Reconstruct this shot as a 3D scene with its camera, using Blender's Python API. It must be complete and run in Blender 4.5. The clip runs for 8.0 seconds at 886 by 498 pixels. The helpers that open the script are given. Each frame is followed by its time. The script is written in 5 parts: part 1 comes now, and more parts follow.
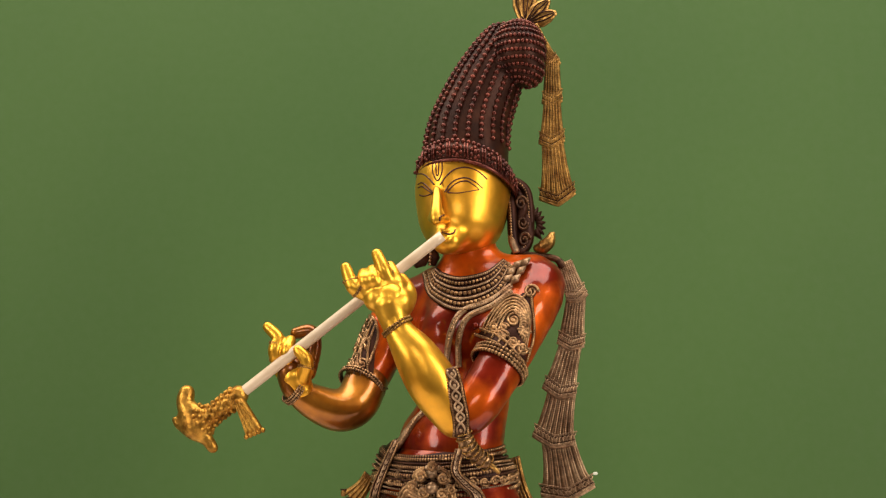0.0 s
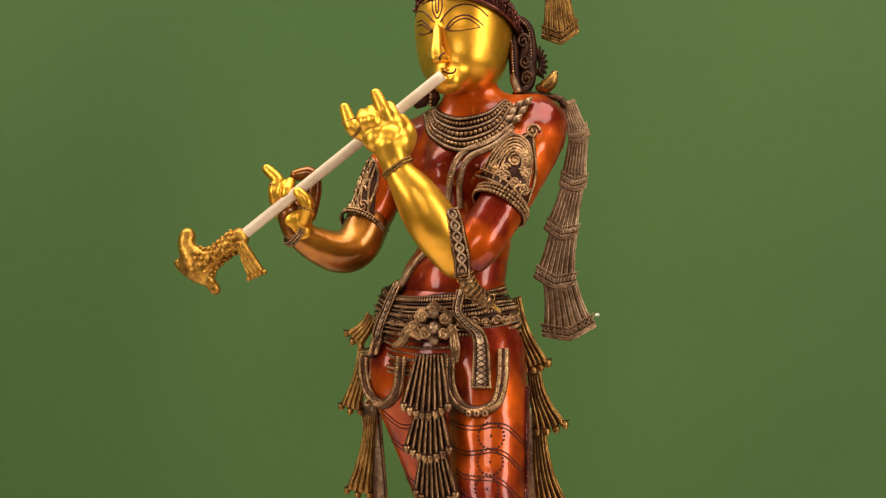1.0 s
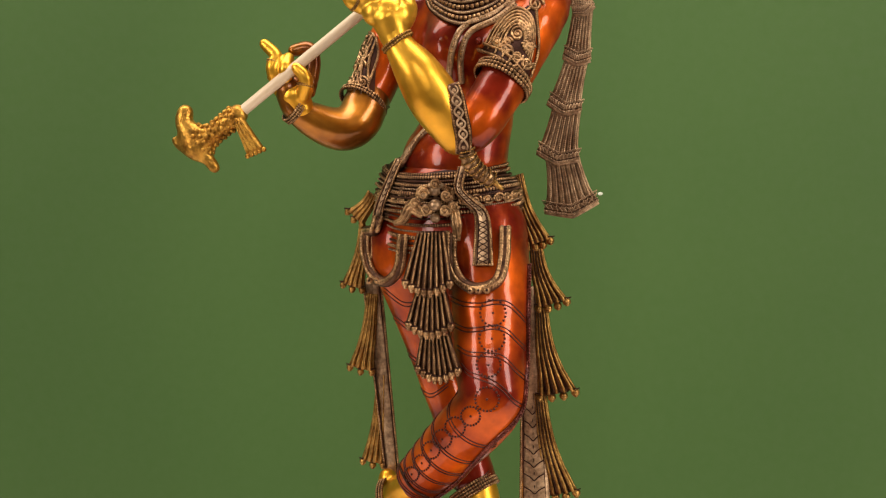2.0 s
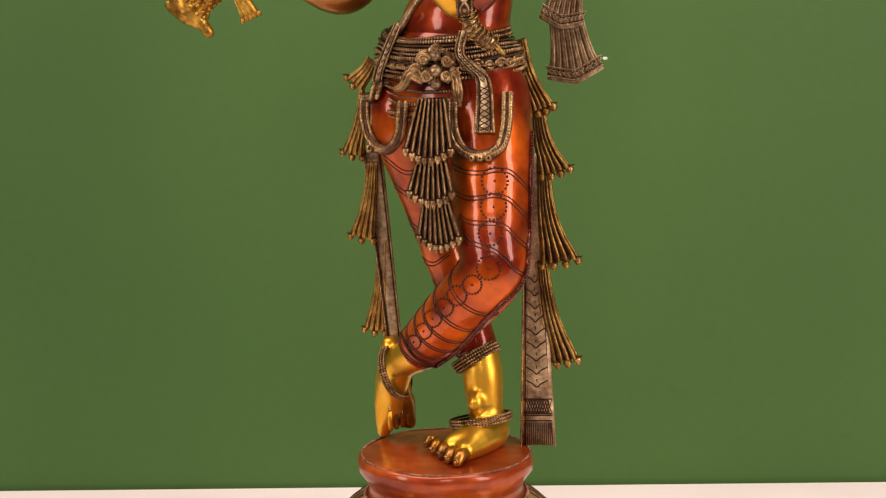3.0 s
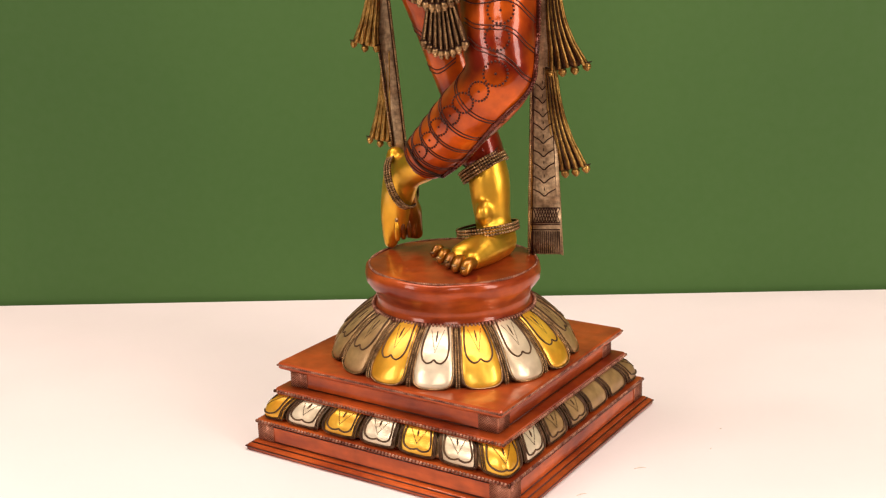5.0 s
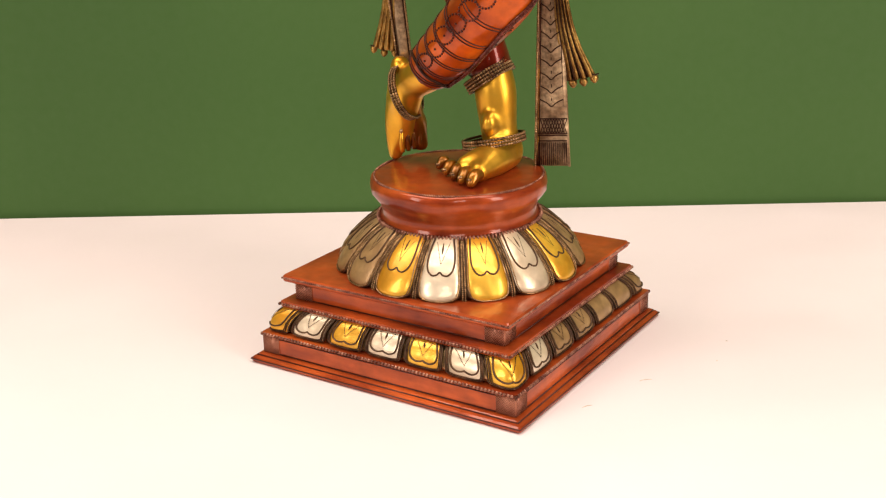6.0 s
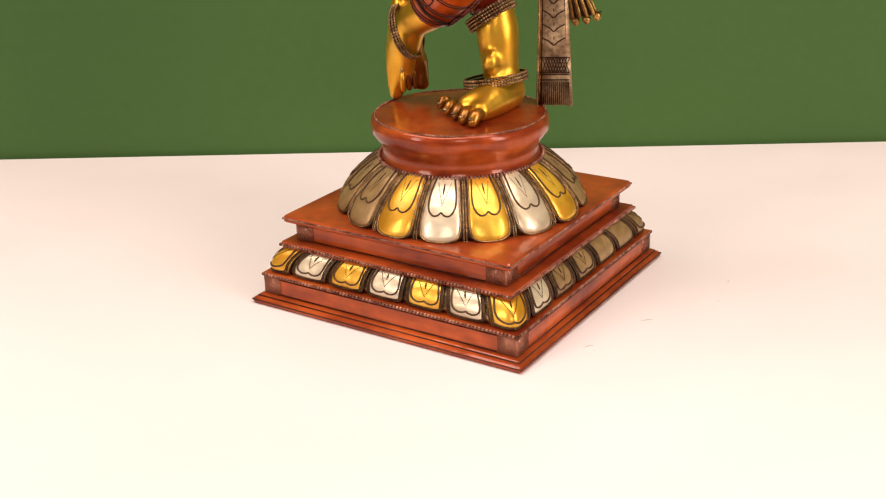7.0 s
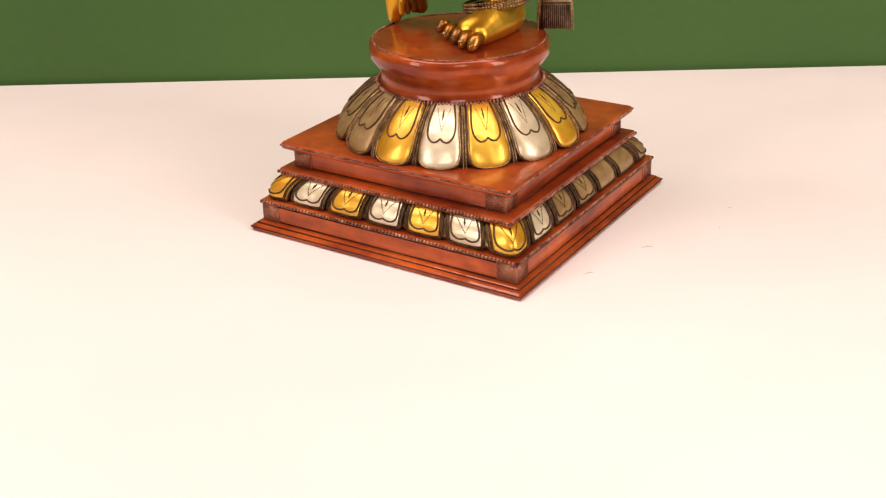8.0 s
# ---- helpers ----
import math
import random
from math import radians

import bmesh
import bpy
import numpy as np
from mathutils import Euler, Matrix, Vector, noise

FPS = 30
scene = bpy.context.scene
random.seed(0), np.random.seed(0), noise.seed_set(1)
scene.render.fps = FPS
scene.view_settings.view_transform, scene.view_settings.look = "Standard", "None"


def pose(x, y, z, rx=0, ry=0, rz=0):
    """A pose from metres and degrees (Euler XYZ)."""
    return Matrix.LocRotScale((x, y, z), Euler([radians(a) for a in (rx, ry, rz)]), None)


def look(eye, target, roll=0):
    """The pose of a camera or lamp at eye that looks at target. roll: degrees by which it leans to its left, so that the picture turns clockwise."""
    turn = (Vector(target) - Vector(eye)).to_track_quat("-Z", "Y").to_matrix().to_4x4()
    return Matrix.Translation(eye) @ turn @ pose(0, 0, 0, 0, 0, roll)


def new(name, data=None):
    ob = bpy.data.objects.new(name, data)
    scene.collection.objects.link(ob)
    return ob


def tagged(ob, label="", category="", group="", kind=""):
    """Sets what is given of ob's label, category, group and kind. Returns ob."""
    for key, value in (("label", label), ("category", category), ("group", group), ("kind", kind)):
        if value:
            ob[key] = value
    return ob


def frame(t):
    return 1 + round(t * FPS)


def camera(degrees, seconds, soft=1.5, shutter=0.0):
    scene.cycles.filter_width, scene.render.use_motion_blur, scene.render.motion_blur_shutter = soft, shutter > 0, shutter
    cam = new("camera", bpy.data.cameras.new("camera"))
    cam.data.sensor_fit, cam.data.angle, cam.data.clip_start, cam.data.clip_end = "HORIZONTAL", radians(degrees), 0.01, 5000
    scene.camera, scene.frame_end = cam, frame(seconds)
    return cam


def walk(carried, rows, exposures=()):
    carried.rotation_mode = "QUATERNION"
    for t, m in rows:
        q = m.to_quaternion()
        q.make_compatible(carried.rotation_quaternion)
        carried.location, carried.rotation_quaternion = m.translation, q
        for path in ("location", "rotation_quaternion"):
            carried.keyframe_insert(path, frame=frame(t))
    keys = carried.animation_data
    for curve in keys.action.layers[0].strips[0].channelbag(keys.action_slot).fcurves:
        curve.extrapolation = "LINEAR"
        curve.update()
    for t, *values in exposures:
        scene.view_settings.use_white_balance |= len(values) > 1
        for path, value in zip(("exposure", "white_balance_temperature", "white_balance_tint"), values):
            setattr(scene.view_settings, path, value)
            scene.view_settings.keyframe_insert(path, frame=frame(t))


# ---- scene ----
cam = camera(40.5, 8.0, soft=1.2)
PATH = [
    (0, (0.079, -0.998, 0.439), (-0.061, 0.951, 0.865), -0.1),
    (0.5, (0.081, -0.996, 0.435), (-0.065, 0.972, 0.759), -0.3),
    (1, (0.082, -0.988, 0.434), (-0.071, 0.998, 0.612), -0.4),
    (1.5, (0.084, -0.983, 0.433), (-0.076, 1.009, 0.505), -0.5),
    (2.8, (0.08, -0.969, 0.423), (-0.081, 1.017, 0.241), -0.7),
    (3, (0.084, -0.966, 0.429), (-0.085, 1.013, 0.194), -0.8),
    (3.5, (0.082, -0.962, 0.427), (-0.087, 1.002, 0.093), -1.0),
    (4, (0.08, -0.956, 0.424), (-0.087, 0.992, 0.006), -1.1),
    (4.5, (0.08, -0.953, 0.423), (-0.09, 0.983, -0.051), -1.2),
    (4.7, (0.083, -0.955, 0.421), (-0.095, 0.975, -0.072), -1.4),
    (6, (0.077, -0.945, 0.415), (-0.102, 0.932, -0.253), -1.5),
    (6.5, (0.076, -0.943, 0.413), (-0.102, 0.917, -0.301), -1.5),
    (7, (0.077, -0.942, 0.413), (-0.104, 0.9, -0.346), -1.6),
    (7.5, (0.077, -0.939, 0.411), (-0.104, 0.878, -0.405), -1.7),
    (8, (0.078, -0.936, 0.411), (-0.104, 0.855, -0.46), -1.8),
]
walk(cam, [(t, look(eye, target, roll)) for t, eye, target, roll in PATH], [(0.0, -0.10), (1.5, -0.09), (3.5, 0.05), (4.5, 0.09), (6.0, 0.08), (8.0, -0.02)])

# ---- light ----
world = bpy.data.worlds.new("world")
scene.world = world
world.use_nodes = True
world.node_tree.nodes["Background"].inputs[0].default_value = (1.0, 0.93, 0.85, 1)
world.node_tree.nodes["Background"].inputs[1].default_value = 0.05


def softbox(name, eye, target, w, h, watts, colour=(1.0, 0.84, 0.735)):
    data = bpy.data.lights.new(name, "AREA")
    data.shape, data.size, data.size_y = "RECTANGLE", w, h
    data.energy, data.color = watts, colour
    ob = new(name, data)
    ob.matrix_world = look(eye, target)
    return tagged(ob, "warm white studio softbox lamp hung in the room", "lamp", kind="structure")


softbox("softbox_key", (1.45, -0.95, 0.90), (0, 0, 0.35), 0.50, 1.2, 22)
softbox("softbox_side", (-1.40, -1.25, 0.95), (0, 0, 0.30), 0.45, 1.2, 17)
softbox("softbox_fill", (0.0, -2.30, 1.20), (0, 0, 0.25), 0.8, 0.55, 11)
softbox("softbox_top", (-0.42, -0.15, 2.30), (-0.40, -0.05, 0), 3.6, 1.05, 88)
scene.view_settings.exposure = 0.0


# ---- materials ----
def material(name, colour, rough, metal=0.0, second=None, scale=30.0, fine=400.0, bump=0.1, coat=0.0, spread=(0.35, 0.7), dist=0.0006, rough_var=0.12, stretch=None, gloss=0.5, mottle=0.0, spots=70.0, dent=0.0, dents=60.0):
    """A node material: two colours mixed by broad noise, fine grain in the gloss and the relief."""
    m = bpy.data.materials.new(name)
    m.use_nodes = True
    nt = m.node_tree
    b = nt.nodes["Principled BSDF"]
    tc = nt.nodes.new("ShaderNodeTexCoord")
    n1 = nt.nodes.new("ShaderNodeTexNoise")
    n1.inputs["Scale"].default_value, n1.inputs["Detail"].default_value = scale, 5
    n2 = nt.nodes.new("ShaderNodeTexNoise")
    n2.inputs["Scale"].default_value, n2.inputs["Detail"].default_value = fine, 3
    ramp = nt.nodes.new("ShaderNodeValToRGB")
    ramp.color_ramp.elements[0].position, ramp.color_ramp.elements[1].position = spread
    ramp.color_ramp.elements[0].color = (*colour, 1)
    ramp.color_ramp.elements[1].color = (*(second or colour), 1)
    rr = nt.nodes.new("ShaderNodeMapRange")
    rr.inputs["To Min"].default_value, rr.inputs["To Max"].default_value = max(0.02, rough - rough_var), rough + rough_var
    bp = nt.nodes.new("ShaderNodeBump")
    bp.inputs["Strength"].default_value, bp.inputs["Distance"].default_value = bump, dist
    for n in (n1, n2):
        nt.links.new(tc.outputs["Object"], n.inputs["Vector"])
    if stretch:
        mp = nt.nodes.new("ShaderNodeMapping")
        mp.inputs["Scale"].default_value = stretch
        mp.inputs["Rotation"].default_value = (0.05, 0.12, 0.6)
        nt.links.new(tc.outputs["Object"], mp.inputs["Vector"])
        nt.links.new(mp.outputs["Vector"], n1.inputs["Vector"])
    nt.links.new(n1.outputs["Fac"], ramp.inputs["Fac"])
    tint = ramp.outputs["Color"]
    if mottle:
        n3 = nt.nodes.new("ShaderNodeTexNoise")
        n3.inputs["Scale"].default_value, n3.inputs["Detail"].default_value = spots, 4
        nt.links.new(tc.outputs["Object"], n3.inputs["Vector"])
        mr = nt.nodes.new("ShaderNodeMapRange")
        mr.inputs["From Min"].default_value, mr.inputs["From Max"].default_value = 0.3, 0.7
        mr.inputs["To Min"].default_value, mr.inputs["To Max"].default_value = 1.0 - mottle, 1.0 + 0.35 * mottle
        sc = nt.nodes.new("ShaderNodeVectorMath")
        sc.operation = "SCALE"
        nt.links.new(n3.outputs["Fac"], mr.inputs["Value"])
        nt.links.new(tint, sc.inputs[0])
        nt.links.new(mr.outputs["Result"], sc.inputs["Scale"])
        tint = sc.outputs[0]
    nt.links.new(tint, b.inputs["Base Color"])
    nt.links.new(n2.outputs["Fac"], rr.inputs["Value"])
    nt.links.new(rr.outputs["Result"], b.inputs["Roughness"])
    nt.links.new(n2.outputs["Fac"], bp.inputs["Height"])
    nt.links.new(bp.outputs["Normal"], b.inputs["Normal"])
    if dent:
        n4 = nt.nodes.new("ShaderNodeTexNoise")
        n4.inputs["Scale"].default_value, n4.inputs["Detail"].default_value = dents, 1.5
        b2 = nt.nodes.new("ShaderNodeBump")
        b2.inputs["Strength"].default_value, b2.inputs["Distance"].default_value = 1.0, dent
        nt.links.new(tc.outputs["Object"], n4.inputs["Vector"])
        nt.links.new(n4.outputs["Fac"], b2.inputs["Height"])
        nt.links.new(b2.outputs["Normal"], bp.inputs["Normal"])
        nt.links.new(b2.outputs["Normal"], b.inputs["Coat Normal"])
    b.inputs["Metallic"].default_value = metal
    b.inputs["Coat Weight"].default_value = coat
    b.inputs["Coat Roughness"].default_value = 0.10
    b.inputs["Specular IOR Level"].default_value = gloss
    return m


GOLD = material("polished_brass", (0.74, 0.36, 0.024), 0.37, 0.9, (0.95, 0.56, 0.060), 16, 600, 0.0, 0.12, rough_var=0.03, mottle=0.22, spots=55, dent=0.0012, dents=42)
RED = material("red_lacquer", (0.17, 0.012, 0.003), 0.34, 0.36, (0.72, 0.125, 0.005), 19, 500, 0.0, 0.6, spread=(0.42, 0.69), rough_var=0.06, gloss=0.08, mottle=0.35, spots=60, dent=0.0009, dents=48)
WOODRED = material("red_brown_lacquer", (0.19, 0.022, 0.006), 0.36, 0.22, (0.56, 0.108, 0.020), 26, 70, 0.06, 0.55, spread=(0.34, 0.68), rough_var=0.08, stretch=(0.5, 0.5, 2.6), gloss=0.1, mottle=0.25, spots=85, dent=0.0008, dents=45)
ROPE = material("rubbed_red_trim", (0.11, 0.030, 0.018), 0.32, 0.55, (0.46, 0.23, 0.15), 150, 500, 0.1)
DARK = material("dark_patina", (0.020, 0.007, 0.004), 0.42, 0.35, (0.055, 0.020, 0.011), 60, 500, 0.2, gloss=0.15)
PATINA = material("brown_patina", (0.058, 0.026, 0.014), 0.42, 0.75, (0.16, 0.080, 0.038), 120, 450, 0.6, mottle=0.5, spots=340, dist=0.0006)
MAROON = material("maroon_patina", (0.062, 0.011, 0.007), 0.27, 0.55, (0.20, 0.046, 0.026), 60, 500, 0.1, mottle=0.4, spots=160)
ANTIQUE = material("antique_brass", (0.20, 0.105, 0.045), 0.33, 0.8, (0.66, 0.42, 0.20), 90, 420, 0.7, mottle=0.6, spots=420, dist=0.0007)
TAUPE = material("worn_bronze", (0.28, 0.168, 0.088), 0.38, 0.6, (0.68, 0.49, 0.29), 60, 450, 0.6, mottle=0.5, spots=340, dist=0.0006)
SILVER = material("worn_nickel", (0.62, 0.50, 0.34), 0.31, 0.4, (0.86, 0.75, 0.56), 26, 600, 0.0, rough_var=0.04, mottle=0.18, spots=90, dent=0.0010, dents=70)
BAMBOO = material("pale_bamboo", (0.62, 0.50, 0.33), 0.4, 0.0, (0.74, 0.63, 0.45), 40, 300, 0.15, 0.2)
GILT = material("aged_gilt", (0.22, 0.105, 0.026), 0.36, 0.9, (0.60, 0.36, 0.10), 80, 420, 0.6, mottle=0.5, spots=380, dist=0.0006)
FINIAL = material("bright_gilt", (0.36, 0.17, 0.022), 0.36, 0.85, (0.68, 0.39, 0.065), 80, 330, 0.8, mottle=0.5, spots=260, dist=0.0008)
GREEN = material("green_paint", (0.0345, 0.100, 0.0140), 0.7, 0.0, (0.0475, 0.120, 0.0195), 1.6, 90, 0.05, spread=(0.3, 0.7))
LINE = material("dark_red_line", (0.045, 0.008, 0.004), 0.4, 0.4, (0.08, 0.015, 0.006), 60, 500, 0.1)
CREAM = material("cream_cloth", (0.735, 0.655, 0.662), 0.75, 0.0, (0.78, 0.702, 0.710), 3.0, 160, 0.08, dist=0.001, dent=0.010, dents=5.0)
PLASTER = material("grey_plaster", (0.11, 0.10, 0.09), 0.8, 0.0, (0.15, 0.14, 0.12), 3.0, 60, 0.1)
FLOORING = material("dark_floor", (0.10, 0.09, 0.08), 0.6, 0.0, (0.14, 0.12, 0.10), 4.0, 80, 0.1)
LEAF = material("gold_leaf", (0.68, 0.31, 0.018), 0.31, 0.5, (0.95, 0.58, 0.065), 26, 600, 0.0, 0.15, rough_var=0.04, mottle=0.25, spots=80, dent=0.0010, dents=70)
# darker gold for the left forearm, one finger, the raised sole and toes
DARKGOLD = material("dark_gold", (0.12, 0.028, 0.004), 0.34, 0.8, (0.50, 0.20, 0.017), 22, 500, 0.0, 0.5, rough_var=0.03, mottle=0.25, dent=0.0010, dents=45)
PANEL = material("brown_panel", (0.34, 0.105, 0.055), 0.38, 0.3, (0.56, 0.25, 0.15), 60, 500, 0.1)
ENGRAVED = material("brown_engraving", (0.050, 0.024, 0.010), 0.45, 0.5, (0.11, 0.055, 0.022), 120, 500, 0.1)
# dull beige for side petals; on the dome, dim room reflections in the colour
DULL = material("dull_beige_metal", (0.27, 0.150, 0.055), 0.42, 0.4, (0.50, 0.32, 0.145), 34, 500, 0.05, 0.1, rough_var=0.05, mottle=0.3, spots=110, dent=0.0008, dents=70)
NICK = material("pale_chip", (0.60, 0.66, 0.55), 0.7)
GRIME = material("brown_speck", (0.58, 0.51, 0.44), 0.8)


# ---- mesh helpers: each returns vertices and faces ----
def curve(points, n=8, closed=False):
    """A smooth line through the points."""
    p = np.array(points, float)
    if len(p) == 2:
        s = np.linspace(0, 1, n + 1)[:, None]
        return p[0] * (1 - s) + p[1] * s
    q = np.vstack([p[-1:], p, p[:2]]) if closed else np.vstack([2 * p[:1] - p[1:2], p, 2 * p[-1:] - p[-2:-1]])
    out = []
    for i in range(len(q) - 3):
        a, b, c, d = q[i:i + 4]
        for k in range(n):
            t = k / n
            out.append(0.5 * (2 * b + (c - a) * t + (2 * a - 5 * b + 4 * c - d) * t * t + (3 * b - a - 3 * c + d) * t ** 3))
    if not closed:
        out.append(p[-1])
    return np.array(out)


def walk_along(line, step):
    """Points at even steps along a line."""
    d = np.r_[0, np.cumsum(np.linalg.norm(np.diff(line, axis=0), axis=1))]
    s = np.linspace(0, d[-1], max(2, int(round(d[-1] / step)) + 1))
    return np.stack([np.interp(s, d, line[:, k]) for k in range(3)], 1)


def tube(line, radius, n=8, closed=False, flat=1.0, up=None):
    """A round or flattened bar along a line; radius: one value or one a point."""
    line = np.array(line, float)
    m = len(line)
    r = np.interp(np.linspace(0, 1, m), np.linspace(0, 1, len(np.atleast_1d(radius))), np.atleast_1d(radius))
    t = np.roll(line, -1, 0) - np.roll(line, 1, 0) if closed else np.gradient(line, axis=0)
    t /= np.linalg.norm(t, axis=1)[:, None] + 1e-12
    side = np.array(up, float) if up is not None else np.array([0.3, -0.9, 0.2])
    v = []
    for i in range(m):
        a = side - t[i] * (side @ t[i])
        if np.linalg.norm(a) < 1e-6:
            a = np.cross(t[i], (1, 0, 0))
        a /= np.linalg.norm(a)
        if up is None:
            side = a
        b = np.cross(t[i], a)
        for k in range(n):
            w = 2 * math.pi * k / n
            v.append(line[i] + r[i] * (a * math.cos(w) * flat + b * math.sin(w)))
    f = []
    for i in range(m if closed else m - 1):
        j = (i + 1) % m
        for k in range(n):
            l = (k + 1) % n
            f.append((i * n + k, i * n + l, j * n + l, j * n + k))
    if not closed:
        f += [tuple(range(n))[::-1], tuple((m - 1) * n + k for k in range(n))]
    return np.array(v), f


def _ball(rings=5, n=8):
    v, f = [(0, 0, 1)], []
    for i in range(1, rings):
        for k in range(n):
            a, b = math.pi * i / rings, 2 * math.pi * k / n
            v.append((math.sin(a) * math.cos(b), math.sin(a) * math.sin(b), math.cos(a)))
    v.append((0, 0, -1))
    for k in range(n):
        f.append((0, 1 + k, 1 + (k + 1) % n))
        for i in range(rings - 2):
            p = 1 + i * n
            f.append((p + k, p + n + k, p + n + (k + 1) % n, p + (k + 1) % n))
        p = 1 + (rings - 2) * n
        f.append((p + k, len(v) - 1, p + (k + 1) % n))
    return np.array(v), f


BALL, PEARL, SMALL = _ball(7, 12), _ball(5, 8), _ball(4, 6)


def ball(c, r, shape=SMALL):
    return shape[0] * np.array(r) + np.array(c), shape[1]


def beads(line, r, step=None, shape=SMALL):
    """A string of small balls along a line."""
    p = walk_along(np.array(line), step or 2.1 * r)
    k = len(shape[0])
    v = (p[:, None, :] + shape[0][None] * r).reshape(-1, 3)
    return v, [tuple(i * k + q for q in f) for i in range(len(p)) for f in shape[1]]


def pleats(line, widths, folds, thick, depth, across=(0.95, -0.3, 0), point=0.0):
    """A hanging strip of cloth cast in metal: pleated front, flat back, widths along its line."""
    line = np.array(line, float)
    m, n = len(line), folds * 4 + 1
    w = np.interp(np.linspace(0, 1, m), np.linspace(0, 1, len(widths)), widths)
    across = np.array(across, float)
    across /= np.linalg.norm(across)
    v, f = [], []
    t = np.gradient(line, axis=0)
    for i in range(m):
        ti = t[i] / np.linalg.norm(t[i])
        a = across - ti * (across @ ti)
        a /= np.linalg.norm(a)
        front = np.cross(a, ti)
        if front[1] > 0:
            front = -front
        for k in range(n):
            s = k / (n - 1)
            h = thick * (0.6 + 0.4 * math.sin(math.pi * s)) + depth * (0.5 - 0.5 * math.cos(2 * math.pi * s * folds))
            v.append(line[i] + a * w[i] * (s - 0.5) + front * h + ti * point * w[i] * (1 - abs(2 * s - 1)) * (i / (m - 1)) ** 2)
        for k in range(n):
            s = 1 - k / (n - 1)
            v.append(line[i] + a * w[i] * (s - 0.5) - front * thick * 0.3 + ti * point * w[i] * (1 - abs(2 * s - 1)) * (i / (m - 1)) ** 2)
    q = 2 * n
    for i in range(m - 1):
        for k in range(q):
            l = (k + 1) % q
            f.append((i * q + k, i * q + l, (i + 1) * q + l, (i + 1) * q + k))
    f += [tuple(range(q))[::-1], tuple((m - 1) * q + k for k in range(q))]
    return np.array(v), f


# ---- solid modelling: soft joins of tapered bars and egg shapes ----
def egg(c, r, turn=0.0):
    return ("egg", np.array(c, float), np.array(r, float), math.radians(turn))


def bar(a, b, ra, rb):
    return ("bar", np.array(a, float), np.array(b, float), ra, rb)


def chain(*knots, n=4):
    """Bars along a smooth line from knot to knot; each knot is a place and a radius."""
    if len(knots) > 2:
        line = curve([k[0] for k in knots], n)
        r = curve([(k[1], 0, 0) for k in knots], n)[:, 0]
    else:
        line, r = np.array([k[0] for k in knots], float), [k[1] for k in knots]
    return [("rope", [bar(line[i], line[i + 1], r[i], r[i + 1]) for i in range(len(line) - 1)])]


def extent(shape):
    """The corners of the box round a shape."""
    if shape[0] == "rope":
        e = [extent(b) for b in shape[1]]
        return np.min([a for a, _ in e], 0), np.max([b for _, b in e], 0)
    if shape[0] == "egg":
        e = np.array([max(shape[2][0], shape[2][1])] * 2 + [shape[2][2]])
        return shape[1] - e, shape[1] + e
    r = max(shape[3], shape[4])
    return np.minimum(shape[1], shape[2]) - r, np.maximum(shape[1], shape[2]) + r


def distance(shape, p):
    if shape[0] == "rope":
        out = distance(shape[1][0], p)
        for b in shape[1][1:]:
            d = distance(b, p)
            h = np.clip(0.0012 - np.abs(out - d), 0, None) / 0.0012
            out = np.minimum(out, d) - h * h * 0.0003
        return out
    if shape[0] == "egg":
        _, c, r, w = shape
        q = p - c
        x = q[..., 0] * math.cos(w) + q[..., 1] * math.sin(w)
        y = -q[..., 0] * math.sin(w) + q[..., 1] * math.cos(w)
        q = np.stack([x, y, q[..., 2]], -1)
        k0 = np.linalg.norm(q / r, axis=-1)
        k1 = np.linalg.norm(q / (r * r), axis=-1) + 1e-9
        return k0 * (k0 - 1) / k1
    _, a, b, ra, rb = shape
    d = b - a
    h = np.clip(((p - a) @ d) / (d @ d), 0, 1)
    return np.linalg.norm(p - a - h[..., None] * d, axis=-1) - (ra + (rb - ra) * h)


def field(shapes, p, k):
    out = distance(shapes[0], p)
    for s in shapes[1:]:
        d = distance(s, p)
        h = np.clip(k - np.abs(out - d), 0, None) / k
        out = np.minimum(out, d) - h * h * k * 0.25
    return out


